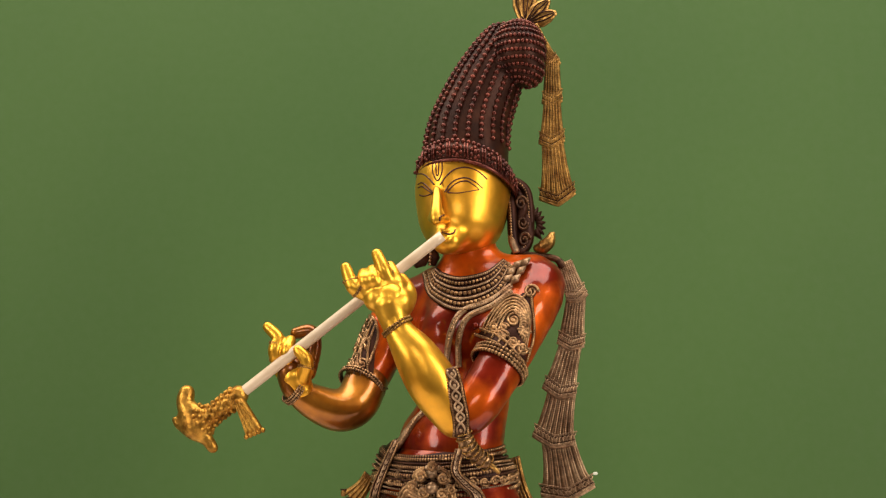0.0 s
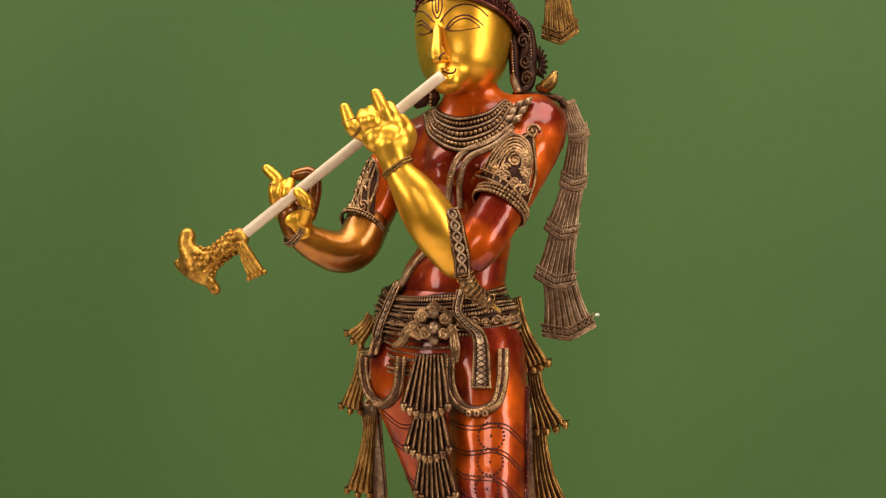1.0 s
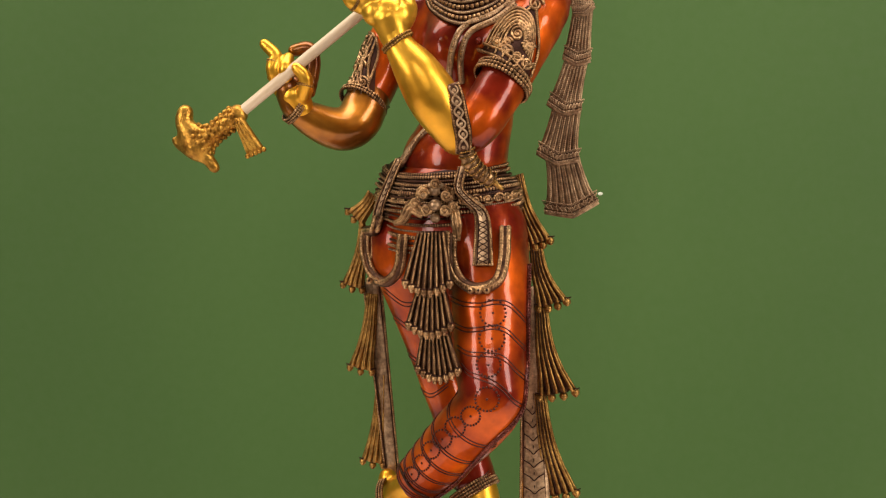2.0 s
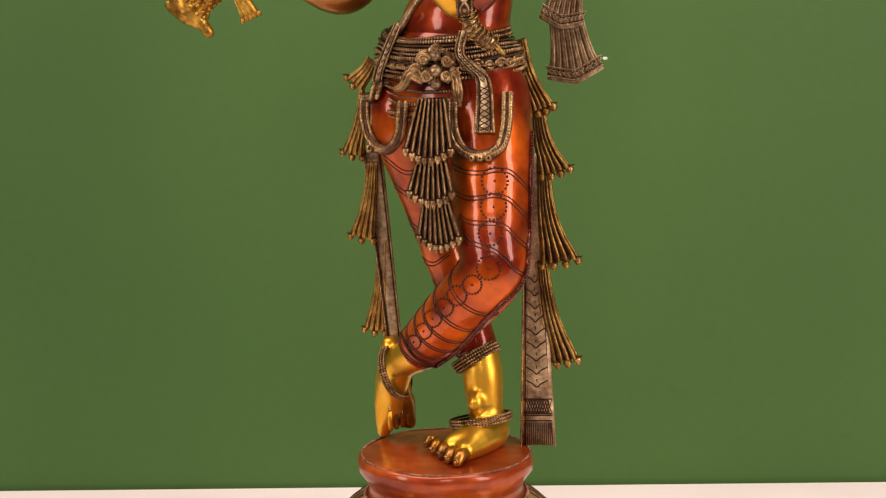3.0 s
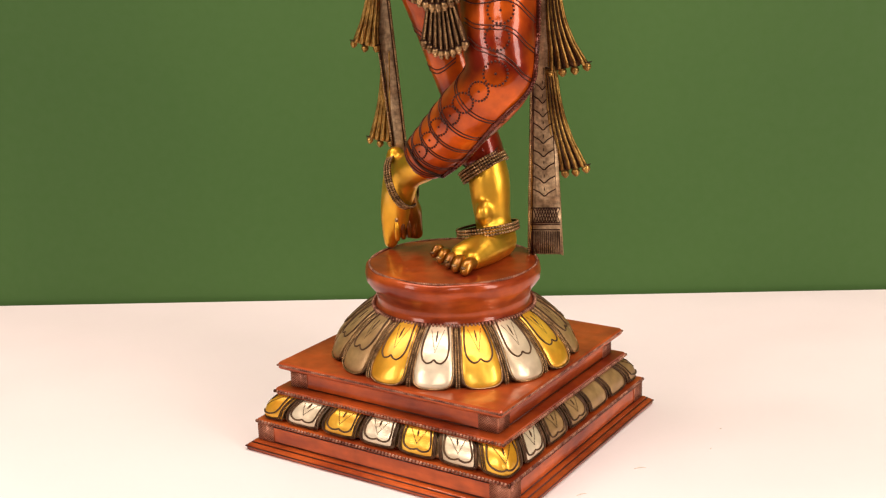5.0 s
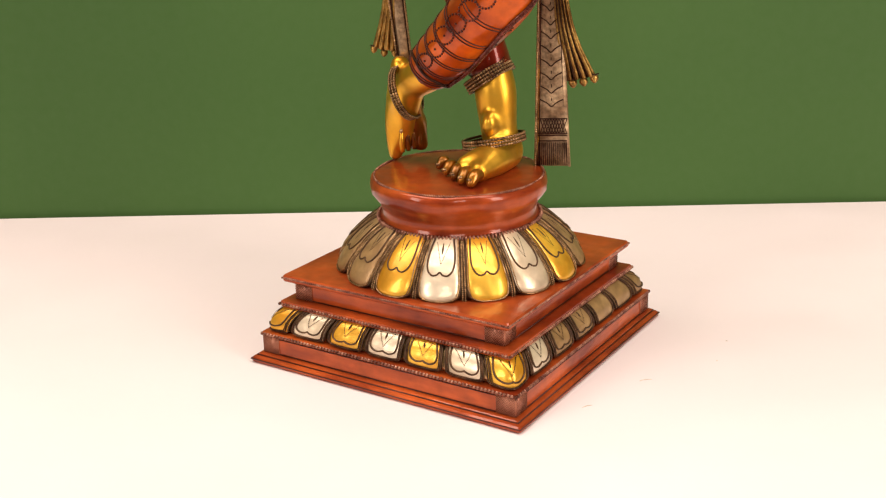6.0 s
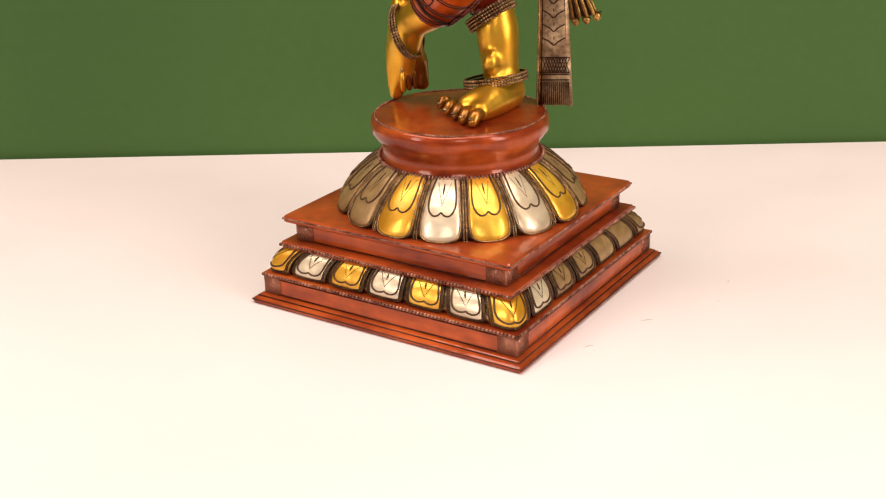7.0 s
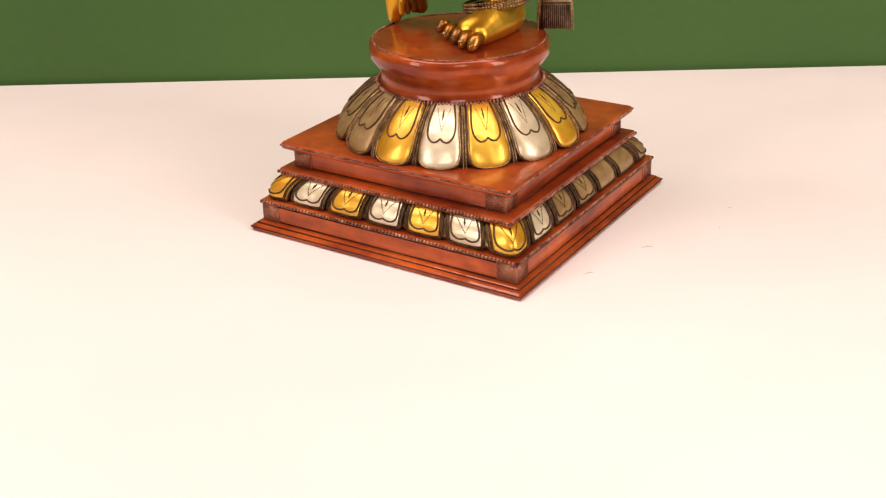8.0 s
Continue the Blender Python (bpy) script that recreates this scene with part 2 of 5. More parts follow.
def solid(shapes, step=0.002, k=0.008, cuts=(), relax=0):
    """The skin of softly joined shapes, as quads."""
    lo, hi = [extent(q)[0] for q in shapes], [extent(q)[1] for q in shapes]
    lo, hi = np.min(lo, 0) - 3 * step, np.max(hi, 0) + 3 * step
    ax = [np.arange(lo[i], hi[i] + step, step) for i in range(3)]
    val = np.full([len(a) for a in ax], 0.05)
    for s in shapes:
        near, far = extent(s)
        cut = tuple(slice(max(0, int((near[i] - lo[i] - k) / step) - 2), int((far[i] - lo[i] + k) / step) + 4) for i in range(3))
        g = np.stack(np.meshgrid(*[ax[i][cut[i]] for i in range(3)], indexing="ij"), -1)
        d, old = distance(s, g), val[cut]
        h = np.clip(k - np.abs(old - d), 0, None) / k
        val[cut] = np.minimum(old, d) - h * h * k * 0.25
    for at, way in cuts:
        val = np.maximum(val, ((ax[0] - at[0]) * way[0])[:, None, None] + ((ax[1] - at[1]) * way[1])[None, :, None] + ((ax[2] - at[2]) * way[2])[None, None, :])
    ins = val < 0
    nx, ny, nz = [len(a) - 1 for a in ax]
    cnt = np.zeros((nx, ny, nz), np.int8)
    pos = np.zeros((nx, ny, nz, 3), np.float32)
    corner = lambda g, o: g[o[0]:o[0] + nx, o[1]:o[1] + ny, o[2]:o[2] + nz]
    for axis in range(3):
        for u in (0, 1):
            for w in (0, 1):
                o = [u, w]
                o.insert(axis, 0)
                e = list(o)
                e[axis] = 1
                va, vb = corner(val, o), corner(val, e)
                cross = corner(ins, o) != corner(ins, e)
                t = np.where(cross, va / np.where(va == vb, 1, va - vb), 0)
                cnt += cross
                for j in range(3):
                    pos[..., j] += np.where(cross, t if j == axis else o[j], 0)
    cells = np.argwhere(cnt > 0)
    idx = np.full((nx, ny, nz), -1, np.int64)
    idx[tuple(cells.T)] = np.arange(len(cells))
    v = lo + step * (cells + pos[tuple(cells.T)] / cnt[tuple(cells.T)][:, None])
    faces = []
    for axis in range(3):
        o, e = [1, 1, 1], [1, 1, 1]
        o[axis], e[axis] = 0, 1
        a = ins[1 - (axis == 0):-1, 1 - (axis == 1):-1, 1 - (axis == 2):-1]
        sl = [slice(1, -1)] * 3
        sl[axis] = slice(1, None)
        b = ins[tuple(sl)]
        hits = np.argwhere(a != b)
        flip = a[tuple(hits.T)]
        base = hits + [1 if j != axis else 0 for j in range(3)]
        j, l = (axis + 1) % 3, (axis + 2) % 3
        ej, el = np.eye(3, dtype=int)[j], np.eye(3, dtype=int)[l]
        q = np.stack([idx[tuple((base - dj).T)] for dj in (ej + el, el, 0 * ej, ej)], 1)
        q[~flip] = q[~flip][:, ::-1]
        faces.append(q)
    f = np.vstack(faces)
    f = f[(f >= 0).all(1)]
    for w in (0.5, -0.45, 0.5, -0.45) + (0.5,) * relax:
        total, n = np.zeros_like(v), np.zeros(len(v))
        for a in range(4):
            for b in (f[:, (a + 1) % 4], f[:, (a + 3) % 4]):
                np.add.at(total, f[:, a], v[b])
                np.add.at(n, f[:, a], 1)
        v = v + w * (total / np.maximum(n, 1)[:, None] - v)
    return v, f.tolist()


def snap(points, shapes, k=0.008, lift=0.0):
    """Moves points onto the skin of the shapes, raised by lift."""
    p = np.array(points, float)
    e = 0.0004
    for _ in range(6):
        d = field(shapes, p, k) - lift
        g = np.stack([field(shapes, p + e * np.eye(3)[i], k) - field(shapes, p - e * np.eye(3)[i], k) for i in range(3)], -1) / (2 * e)
        p = p - g * (d / ((g * g).sum(-1) + 1e-6))[:, None]
    return p


FRONT = np.array((0.08, -0.98, 0.43))  # ornaments are laid on along lines from this point before the figure


def press(points, shapes, k=0.008, lift=0.0):
    """Lays points onto the skin of the shapes from the front; those that pass it by go to the nearest skin."""
    p = np.array(points, float)
    way = (p - FRONT) / np.linalg.norm(p - FRONT, axis=1)[:, None]
    q = p - way * 0.10
    for _ in range(22):
        q = q + way * (np.clip(field(shapes, q, k) - lift, -0.02, 0.02))[:, None]
    missed = np.abs(field(shapes, q, k) - lift) > 0.0008
    if missed.any():
        q[missed] = snap(p[missed], shapes, k, lift)
    return q


class Cast:
    """Gathers pieces into one mesh with a material for each."""

    def __init__(self):
        self.v, self.f, self.m, self.slots, self.count = [], [], [], [], 0

    def add(self, piece, mat):
        v, f = piece
        if mat not in self.slots:
            self.slots.append(mat)
        self.v.append(np.array(v, float))
        self.f += [tuple(i + self.count for i in q) for q in f]
        self.m += [self.slots.index(mat)] * len(f)
        self.count += len(v)

    def mesh(self, name):
        me = bpy.data.meshes.new(name)
        me.from_pydata(np.vstack(self.v).tolist(), [], self.f)
        for m in self.slots:
            me.materials.append(m)
        me.polygons.foreach_set("material_index", self.m)
        me.shade_smooth()
        me.update()
        return me


def part(name, pieces, mat, parent=None, label="", smooth=True):
    """One mesh object from a list of pieces, under its parent."""
    c = Cast()
    for p in pieces:
        c.add(p, mat)
    me = c.mesh(name)
    if not smooth:
        me.shade_flat()
    ob = new(name, me)
    ob.parent = parent
    return tagged(ob, label)


def slab(lo, hi, bevel=0.0):
    """A box with bevelled edges, from corner to corner."""
    bm = bmesh.new()
    bmesh.ops.create_cube(bm, size=1.0)
    for v in bm.verts:
        v.co = [lo[i] + (v.co[i] + 0.5) * (hi[i] - lo[i]) for i in range(3)]
    if bevel:
        bmesh.ops.bevel(bm, geom=bm.edges[:], offset=bevel, segments=2, affect="EDGES", profile=0.6)
    bm.verts.index_update()
    out = np.array([v.co[:] for v in bm.verts]), [tuple(v.index for v in f.verts) for f in bm.faces]
    bm.free()
    return out


def lathe(profile, n=96):
    """A turned body from rows of radius and height."""
    v = [(r * math.cos(2 * math.pi * k / n), r * math.sin(2 * math.pi * k / n), z) for r, z in profile for k in range(n)]
    f = [(i * n + k, i * n + (k + 1) % n, (i + 1) * n + (k + 1) % n, (i + 1) * n + k) for i in range(len(profile) - 1) for k in range(n)]
    return np.array(v), f + [tuple(range(n))[::-1], tuple((len(profile) - 1) * n + k for k in range(n))]


def square(profile, inset=0.0):
    """A square stepped body from rows of half side and height, with softened corners."""
    v, f = [], []
    for h, z in profile:
        c = 0.0012
        for sx, sy in ((1, 1), (-1, 1), (-1, -1), (1, -1)):
            two = [(sx * h, sy * (h - c)), (sx * (h - c), sy * h)]
            v += [(*q, z) for q in (two if sx * sy > 0 else two[::-1])]
    for i in range(len(profile) - 1):
        for k in range(8):
            l = (k + 1) % 8
            f.append((i * 8 + k, i * 8 + l, i * 8 + 8 + l, i * 8 + 8 + k))
    return np.array(v), f + [tuple(range(8))[::-1], tuple((len(profile) - 1) * 8 + k for k in range(8))]


# ---- the setting: table, wall, room ----
def setting(name, lo, hi, mat, label, category, turn=None, bevel=0.0):
    ob = part(name, [slab(lo, hi, bevel)], mat, None, label, smooth=False)
    if turn is not None:
        ob.matrix_world = turn
    return tagged(ob, label, category, kind="structure")


wall_turn = pose(0, 0.372, -0.0025, 0, 0, 4.2)
setting("wall_north", (-2.6, 0, -0.75), (2.6, 0.12, 2.45), GREEN, "matte green painted wall behind the table", "wall", wall_turn)
table = new("table")
tagged(table, "wide table under a smooth cream white cover", "table")
part("tabletop", [slab((-1.0, -1.0, -0.04), (1.0, -0.004, 0.0), 0.004)], CREAM, table, "cream white cover")
table.matrix_world = wall_turn
for sx in (-0.92, 0.92):
    for sy in (-0.92, -0.10):
        part("leg", [slab((sx - 0.03, sy - 0.03, -0.75), (sx + 0.03, sy + 0.03, -0.04), 0.004)], PLASTER, table)
setting("floor", (-2.9, -3.0, -0.80), (2.9, 0.9, -0.75), FLOORING, "plain dark floor", "floor")
setting("wall_south", (-2.8, -2.9, -0.75), (2.8, -2.78, 2.45), PLASTER, "plain grey plaster wall", "wall")
setting("wall_west", (-2.62, -2.78, -0.75), (-2.5, 0.9, 2.45), PLASTER, "plain grey plaster wall", "wall")
setting("wall_east", (2.5, -2.78, -0.75), (2.62, 0.9, 2.45), PLASTER, "plain grey plaster wall", "wall")
setting("ceiling", (-2.9, -2.95, 2.45), (2.9, 0.95, 2.55), PLASTER, "plain grey ceiling", "ceiling")

# ---- pedestal ----
SIDE = 0.125
pedestal = new("pedestal")
tagged(pedestal, "square stepped red lacquered pedestal with gold and silver lotus petals", "pedestal")
PED = pose(0.0015, 0, 0, 0, 0, -27.5)
pedestal.matrix_world = PED


def rows(*kz):
    return [(k * SIDE, z) for k, z in kz]


part("base_slab", [square(rows((1.008, -0.0025), (1.016, -0.0012), (1.018, 0.0008), (1.008, 0.0028), (0.985, 0.0038), (0.980, 0.0052), (0.955, 0.0058)))], WOODRED, pedestal, smooth=False)
part("lower_block", [square(rows((0.952, 0.0054), (0.952, 0.0205), (0.958, 0.0208), (0.958, 0.0238), (0.90, 0.0240)))], WOODRED, pedestal, smooth=False)
BAND = [(0.898, 0.0238), (0.922, 0.0258), (0.928, 0.0288), (0.918, 0.0338), (0.894, 0.0382), (0.862, 0.0418), (0.828, 0.0440)]
part("petal_band", [square(rows(*[(k - 0.018, z) for k, z in BAND]))], ANTIQUE, pedestal)
part("upper_rim", [square(rows((0.83, 0.0438), (0.862, 0.0444), (0.866, 0.0468), (0.862, 0.0492), (0.80, 0.0496)))], WOODRED, pedestal, smooth=False)
part("upper_block", [square(rows((0.785, 0.0494), (0.785, 0.0653)))], WOODRED, pedestal, smooth=False)
part("top_slab", [square(rows((0.785, 0.0650), (0.838, 0.0658), (0.846, 0.0670), (0.846, 0.0704), (0.838, 0.0716)))], WOODRED, pedestal, smooth=False)
for half, z, r in ((0.958, 0.0223, 0.0016), (0.866, 0.0468, 0.0015), (0.846, 0.0692, 0.0010)):
    h = half * SIDE
    ring = np.array([(-h, -h, z), (h, -h, z), (h, h, z), (-h, h, z), (-h, -h, z)])
    tagged(part("bead_trim", [beads(ring[i:i + 2], r, 2.0 * r) for i in range(4)], ROPE, pedestal), kind="stuff")


for half, z in ((0.9535, 0.0198), (0.9535, 0.0066), (0.9865, 0.0040), (0.7865, 0.0640), (0.7865, 0.0504), (1.0185, 0.0010)):
    h = half * SIDE
    ring = np.array([(-h, -h, z), (h, -h, z), (h, h, z), (-h, h, z), (-h, -h, z)])
    part("edge_line", [tube(ring[i:i + 2], 0.00055, 5) for i in range(4)], LINE, pedestal)


def corner_panel(h, z0, z1, side, end):
    """A crosshatched corner plate on one side of a block."""
    w, n = z1 - z0, 7
    out = [slab((0, -0.0007, z0), (w * 1.15, 0.0006, z1))]
    for i in range(1, 2 * n):
        a, b = max(0, i - n) / n, min(n, i) / n
        for flip in (0, 1):
            p = [(a, (i / n - a)), (b, (i / n - b))]
            p = [(1.15 * w * (1 - q if flip else q), -0.0009, z0 + w * s) for q, s in p]
            if np.linalg.norm(np.subtract(*p)) > 1e-4:
                out.append(tube(np.array(p), 0.00011, 4))
    ob = part("corner_panel", out[:1], PANEL, pedestal, "brown crosshatched corner plate")
    tagged(part("hatching", out[1:], MAROON, ob), kind="stuff")
    x = -h if end == 0 else h - 1.15 * w
    ob.matrix_local = pose(0, 0, 0, 0, 0, 90 * side) @ pose(x, -h, 0)


for side in range(4):
    for end in (0, 1):
        corner_panel(0.952 * SIDE, 0.0062, 0.0203, side, end)
        corner_panel(0.785 * SIDE, 0.0500, 0.0644, side, end)


def band_point(s, v, lift):
    """A place on the bulging band: s along its side (corners at -1 and 1), v up its profile, 0 to 1."""
    ks, zs = np.array(BAND)[:, 0], np.array(BAND)[:, 1]
    u = np.linspace(0, 1, len(ks))
    h, z = np.interp(v, u, ks) * SIDE + lift, np.interp(v, u, zs) + lift * (2 * v - 0.7)
    x, y = (h, -h + (s - 1) * h) if s > 1 else (-h, -h + (-1 - s) * h) if s < -1 else (s * h, -h)
    c, bend = h - 0.0065, 0.0065
    if abs(x) > c and abs(y) > c:
        dx, dy = abs(x) - c, abs(y) - c
        m = bend / math.hypot(dx, dy)
        x, y = math.copysign(c + dx * m, x), math.copysign(c + dy * m, y)
    return (x, y, z)


def plate(place, n=10, m=10, bulge=0.0009):
    """A petal plate over place(a, v, lift), a from -1 to 1 over its width, v from the foot (0) to the top."""
    v, f = [], []
    for j in range(m + 1):
        vv = j / m
        for i in range(n + 1):
            a = -1 + 2 * i / n
            rim = max(0.0, (1 - abs(a) ** 4) * (1 - (1 - vv) ** 6))
            v.append(place(a, vv, 0.0002 + bulge * rim ** 0.6))
    for j in range(m):
        for i in range(n):
            p = j * (n + 1) + i
            f.append((p, p + 1, p + n + 2, p + n + 1))
    return np.array(v), f


def outline(place, pts, r, lift=0.0012, n=6, closed=False):
    """A thin raised line over a petal."""
    c = curve([(x, y, 0) for x, y in pts], n, closed)
    return tube(np.array([place(x, y, lift) for x, y, _ in c]), r, 5)


def foot(a):
    return 0.16 * abs(a) ** 3.2


def petal_marks(place, lift, deep=0.0):
    inner = [(x, y + deep * (1 - y)) for x, y in [(-0.64, 0.98), (-0.74, 0.6), (-0.68, 0.39), (-0.42, 0.32), (-0.15, 0.335), (0.0, 0.37), (0.15, 0.335), (0.42, 0.32), (0.68, 0.39), (0.74, 0.6), (0.64, 0.98)]]
    vee = [place(0.42 * q, 0.50 + deep * 0.4 + (0.38 - deep * 0.3) * abs(q), lift) for q in np.linspace(-1, 1, 19)]
    return [outline(place, inner, 0.00075, lift), tube(np.array([place(0, y, lift) for y in (0.70, 0.78, 0.88)]), (0.0003, 0.0008, 0.0004), 5),
            beads(np.array(vee), 0.00042, 0.0013)]


def band_petal(side, mid, half, mat, worn=False):
    def place(a, v, lift):
        return band_point(mid + half * a * (0.93 + 0.07 * v), 0.10 + 0.86 * (foot(a) + (1 - foot(a)) * v), lift)
    ob = part("petal", [plate(place)], mat, pedestal)
    rim = [(-0.98, 1.0), (-1.0, 0.5), (-0.98, 0.08), (-0.8, 0.0), (0, 0.0), (0.8, 0.0), (0.98, 0.08), (1.0, 0.5), (0.98, 1.0)]
    part("engraving", ([] if worn else petal_marks(place, 0.0013)) + [outline(place, rim, 0.0005 if worn else 0.0007, 0.0004)], ENGRAVED, ob)
    part("edging", [outline(place, [(x * q, 1 - (1 - y) * q) for x, y in rim], 0.0005, 0.0012) for q in (0.93, 0.86)], PATINA, ob)
    ob.matrix_local = pose(0, 0, 0, 0, 0, 90 * side)


for side in range(4):
    for i in range(-2, 3):
        # side 1 is dull beige in place of gold and silver
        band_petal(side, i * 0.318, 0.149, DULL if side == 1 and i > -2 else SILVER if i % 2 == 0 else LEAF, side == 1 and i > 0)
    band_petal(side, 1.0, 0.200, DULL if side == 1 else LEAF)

DOME = [(0.0988, 0.0716), (0.0990, 0.0752), (0.0950, 0.0838), (0.0880, 0.0925), (0.0803, 0.0998), (0.0730, 0.1054), (0.0662, 0.1092)]
part("lotus_dome", [lathe([(r - 0.0015, z) for r, z in [(0.097, 0.0714)] + DOME])], ENGRAVED, pedestal)


def dome_petal(angle, mat):
    rs, zs = np.array(DOME)[:, 0], np.array(DOME)[:, 1]
    u = np.linspace(0, 1, len(rs))

    def place(a, v, lift):
        w = foot(a) * 1.5 + (1 - foot(a) * 1.5) * v
        th = radians(angle) + a * radians(9.95 - 0.5 * v)
        r = np.interp(w, u, rs) + lift * (1 - 0.5 * w) + 0.0034 * (1 - v) ** 2 * (1 - a * a)
        return (r * math.cos(th), r * math.sin(th), np.interp(w, u, zs) + lift * w)
    ob = part("petal", [plate(place, 14, 16, 0.0024)], mat, pedestal)
    rim = [(-0.98, 1.0), (-1.0, 0.5), (-1.0, 0.1), (-0.75, 0.0), (0, 0.0), (0.75, 0.0), (1.0, 0.1), (1.0, 0.5), (0.98, 1.0)]
    part("engraving", petal_marks(place, 0.0026, 0.16) + [outline(place, rim, 0.0008, 0.0003)], ENGRAVED, ob)
    part("edging", [outline(place, [(x * 0.92, 0.04 + y * 0.96) for x, y in rim], 0.0005, 0.0020)], ANTIQUE, ob)


for i in range(16):
    # petals away from the front: dark room mirrored there is put into the colour
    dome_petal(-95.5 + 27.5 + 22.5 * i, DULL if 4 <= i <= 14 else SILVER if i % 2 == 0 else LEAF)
    seams = []
    for off in (-0.62, 0.62):
        seam = [((r + 0.0006) * math.cos(th), (r + 0.0006) * math.sin(th), z + 0.0004) for r, z in DOME for th in [radians(-95.5 + 27.5 + 11.25 + off + 22.5 * i)]]
        seams.append(beads(curve(seam, 6), 0.0008, 0.0015))
    tagged(part("bead_trim", seams, ANTIQUE, pedestal), kind="stuff")
circle = lambda r, z, n=120: np.array([(r * math.cos(2 * math.pi * k / n), r * math.sin(2 * math.pi * k / n), z) for k in range(n + 1)])
ribs = []
for k in range(140):
    w = 2 * math.pi * k / 140
    v = PEARL[0] * (0.0021, 0.0012, 0.0023)
    ribs.append((np.stack([v[:, 0] * math.cos(w) - v[:, 1] * math.sin(w), v[:, 0] * math.sin(w) + v[:, 1] * math.cos(w), v[:, 2]], 1) + (0.0672 * math.cos(w), 0.0672 * math.sin(w), 0.1110), PEARL[1]))
tagged(part("bead_trim", ribs, ROPE, pedestal), kind="stuff")
drum = lathe([(0.0668, 0.1075), (0.0664, 0.1105), (0.0648, 0.1130), (0.0636, 0.1195), (0.0644, 0.1215), (0.0662, 0.1255), (0.0690, 0.1290), (0.0722, 0.1335),
                     (0.0728, 0.1390), (0.0722, 0.1430), (0.0704, 0.1455), (0.0670, 0.1460)])
around = np.arctan2(drum[0][:, 1], drum[0][:, 0])
drum = (drum[0] * (1 + 0.004 * np.sin(7 * around + 1)[:, None] * (drum[0][:, 2:] > 0.124)) + np.outer(0.0005 * np.sin(11 * around) * (drum[0][:, 2] > 0.132) * (drum[0][:, 2] < 0.1455), (0, 0, 1)), drum[1])
part("drum", [drum], WOODRED, pedestal, "red lacquered round stand")
tagged(part("bead_trim", [beads(circle(0.0694, 0.1458), 0.0011, 0.0019)], ROPE, pedestal), kind="stuff")

# ---- statue: one casting ----
statue = Cast()
FACING = -27.5

# torso and upper arms
torso = [
    *chain(((0.0303, 0.0040, 0.6655), 0.0215), ((0.0309, 0.0080, 0.6343), 0.0235)),
    egg((0.0324, 0.0120, 0.6007), (0.058, 0.040, 0.056), FACING),
    egg((0.0132, -0.0120, 0.5829), (0.026, 0.022, 0.026), FACING),
    egg((0.0486, -0.0160, 0.5913), (0.026, 0.022, 0.026), FACING),
    egg((0.0249, 0.0100, 0.5382), (0.0395, 0.032, 0.062), FACING),
    egg((0.0120, 0.0100, 0.4927), (0.046, 0.035, 0.040), FACING),
    *chain(((0.0531, 0.0040, 0.6283), 0.020), ((0.0874, -0.0080, 0.6231), 0.0225), ((0.0649, -0.0380, 0.5685), 0.0205), ((0.0413, -0.0560, 0.5263), 0.0188), ((0.0308, -0.0600, 0.5116), 0.0165)),
    *chain(((-0.0012, 0.0220, 0.6225), 0.020), ((-0.0324, 0.0300, 0.6070), 0.0215), ((-0.0539, 0.0160, 0.5587), 0.0190), ((-0.0589, 0.0110, 0.5476), 0.0184)),
]
statue.add(solid(torso, 0.0018, 0.012, relax=14), RED)

# forearms and palms
fore_a = chain(((0.0213, -0.0640, 0.5092), 0.0160), ((0.0054, -0.0730, 0.5337), 0.0198), ((-0.0087, -0.0780, 0.5569), 0.0170), ((-0.0226, -0.0800, 0.5779), 0.0110), ((-0.0285, -0.0800, 0.6002), 0.0145))
arm_a = [
    *chain(((-0.0249, -0.08, 0.5833), 0.0112), ((-0.0284, -0.081, 0.5956), 0.0135)),
    *chain(((-0.0455, -0.08, 0.6067), 0.0080), ((-0.0347, -0.081, 0.61), 0.0090), ((-0.0243, -0.079, 0.6102), 0.0090)),
    *chain(((-0.0382, -0.081, 0.6011), 0.0110), ((-0.022, -0.079, 0.5981), 0.0125)),
    *chain(((-0.0207, -0.078, 0.5938), 0.0090), ((-0.0158, -0.075, 0.6045), 0.0078), ((-0.0207, -0.071, 0.6171), 0.0056)),
    *chain(((-0.0498, -0.081, 0.6062), 0.0062), ((-0.0573, -0.085, 0.6105), 0.0054), ((-0.0631, -0.083, 0.6254), 0.0042)),
    *chain(((-0.0451, -0.083, 0.608), 0.0052), ((-0.0473, -0.087, 0.614), 0.0050), ((-0.0494, -0.082, 0.6208), 0.0042)),
    *chain(((-0.0389, -0.083, 0.6097), 0.0052), ((-0.0405, -0.088, 0.615), 0.0050), ((-0.0427, -0.082, 0.6234), 0.0043)),
    *chain(((-0.0292, -0.083, 0.6145), 0.0058), ((-0.0328, -0.087, 0.6223), 0.0052), ((-0.0386, -0.084, 0.6356), 0.0044)),
    *chain(((-0.0242, -0.08, 0.6159), 0.0052), ((-0.0265, -0.08, 0.6218), 0.0044), ((-0.029, -0.078, 0.6276), 0.0038)),
]
fore_b = chain(((-0.0579, 0.0110, 0.5486), 0.0186), ((-0.0655, 0.0020, 0.5279), 0.0186), ((-0.0786, -0.0080, 0.5201), 0.0174), ((-0.0973, -0.0200, 0.5262), 0.0145), ((-0.1115, -0.0300, 0.5364), 0.0108), ((-0.1148, -0.0320, 0.5514), 0.0128))
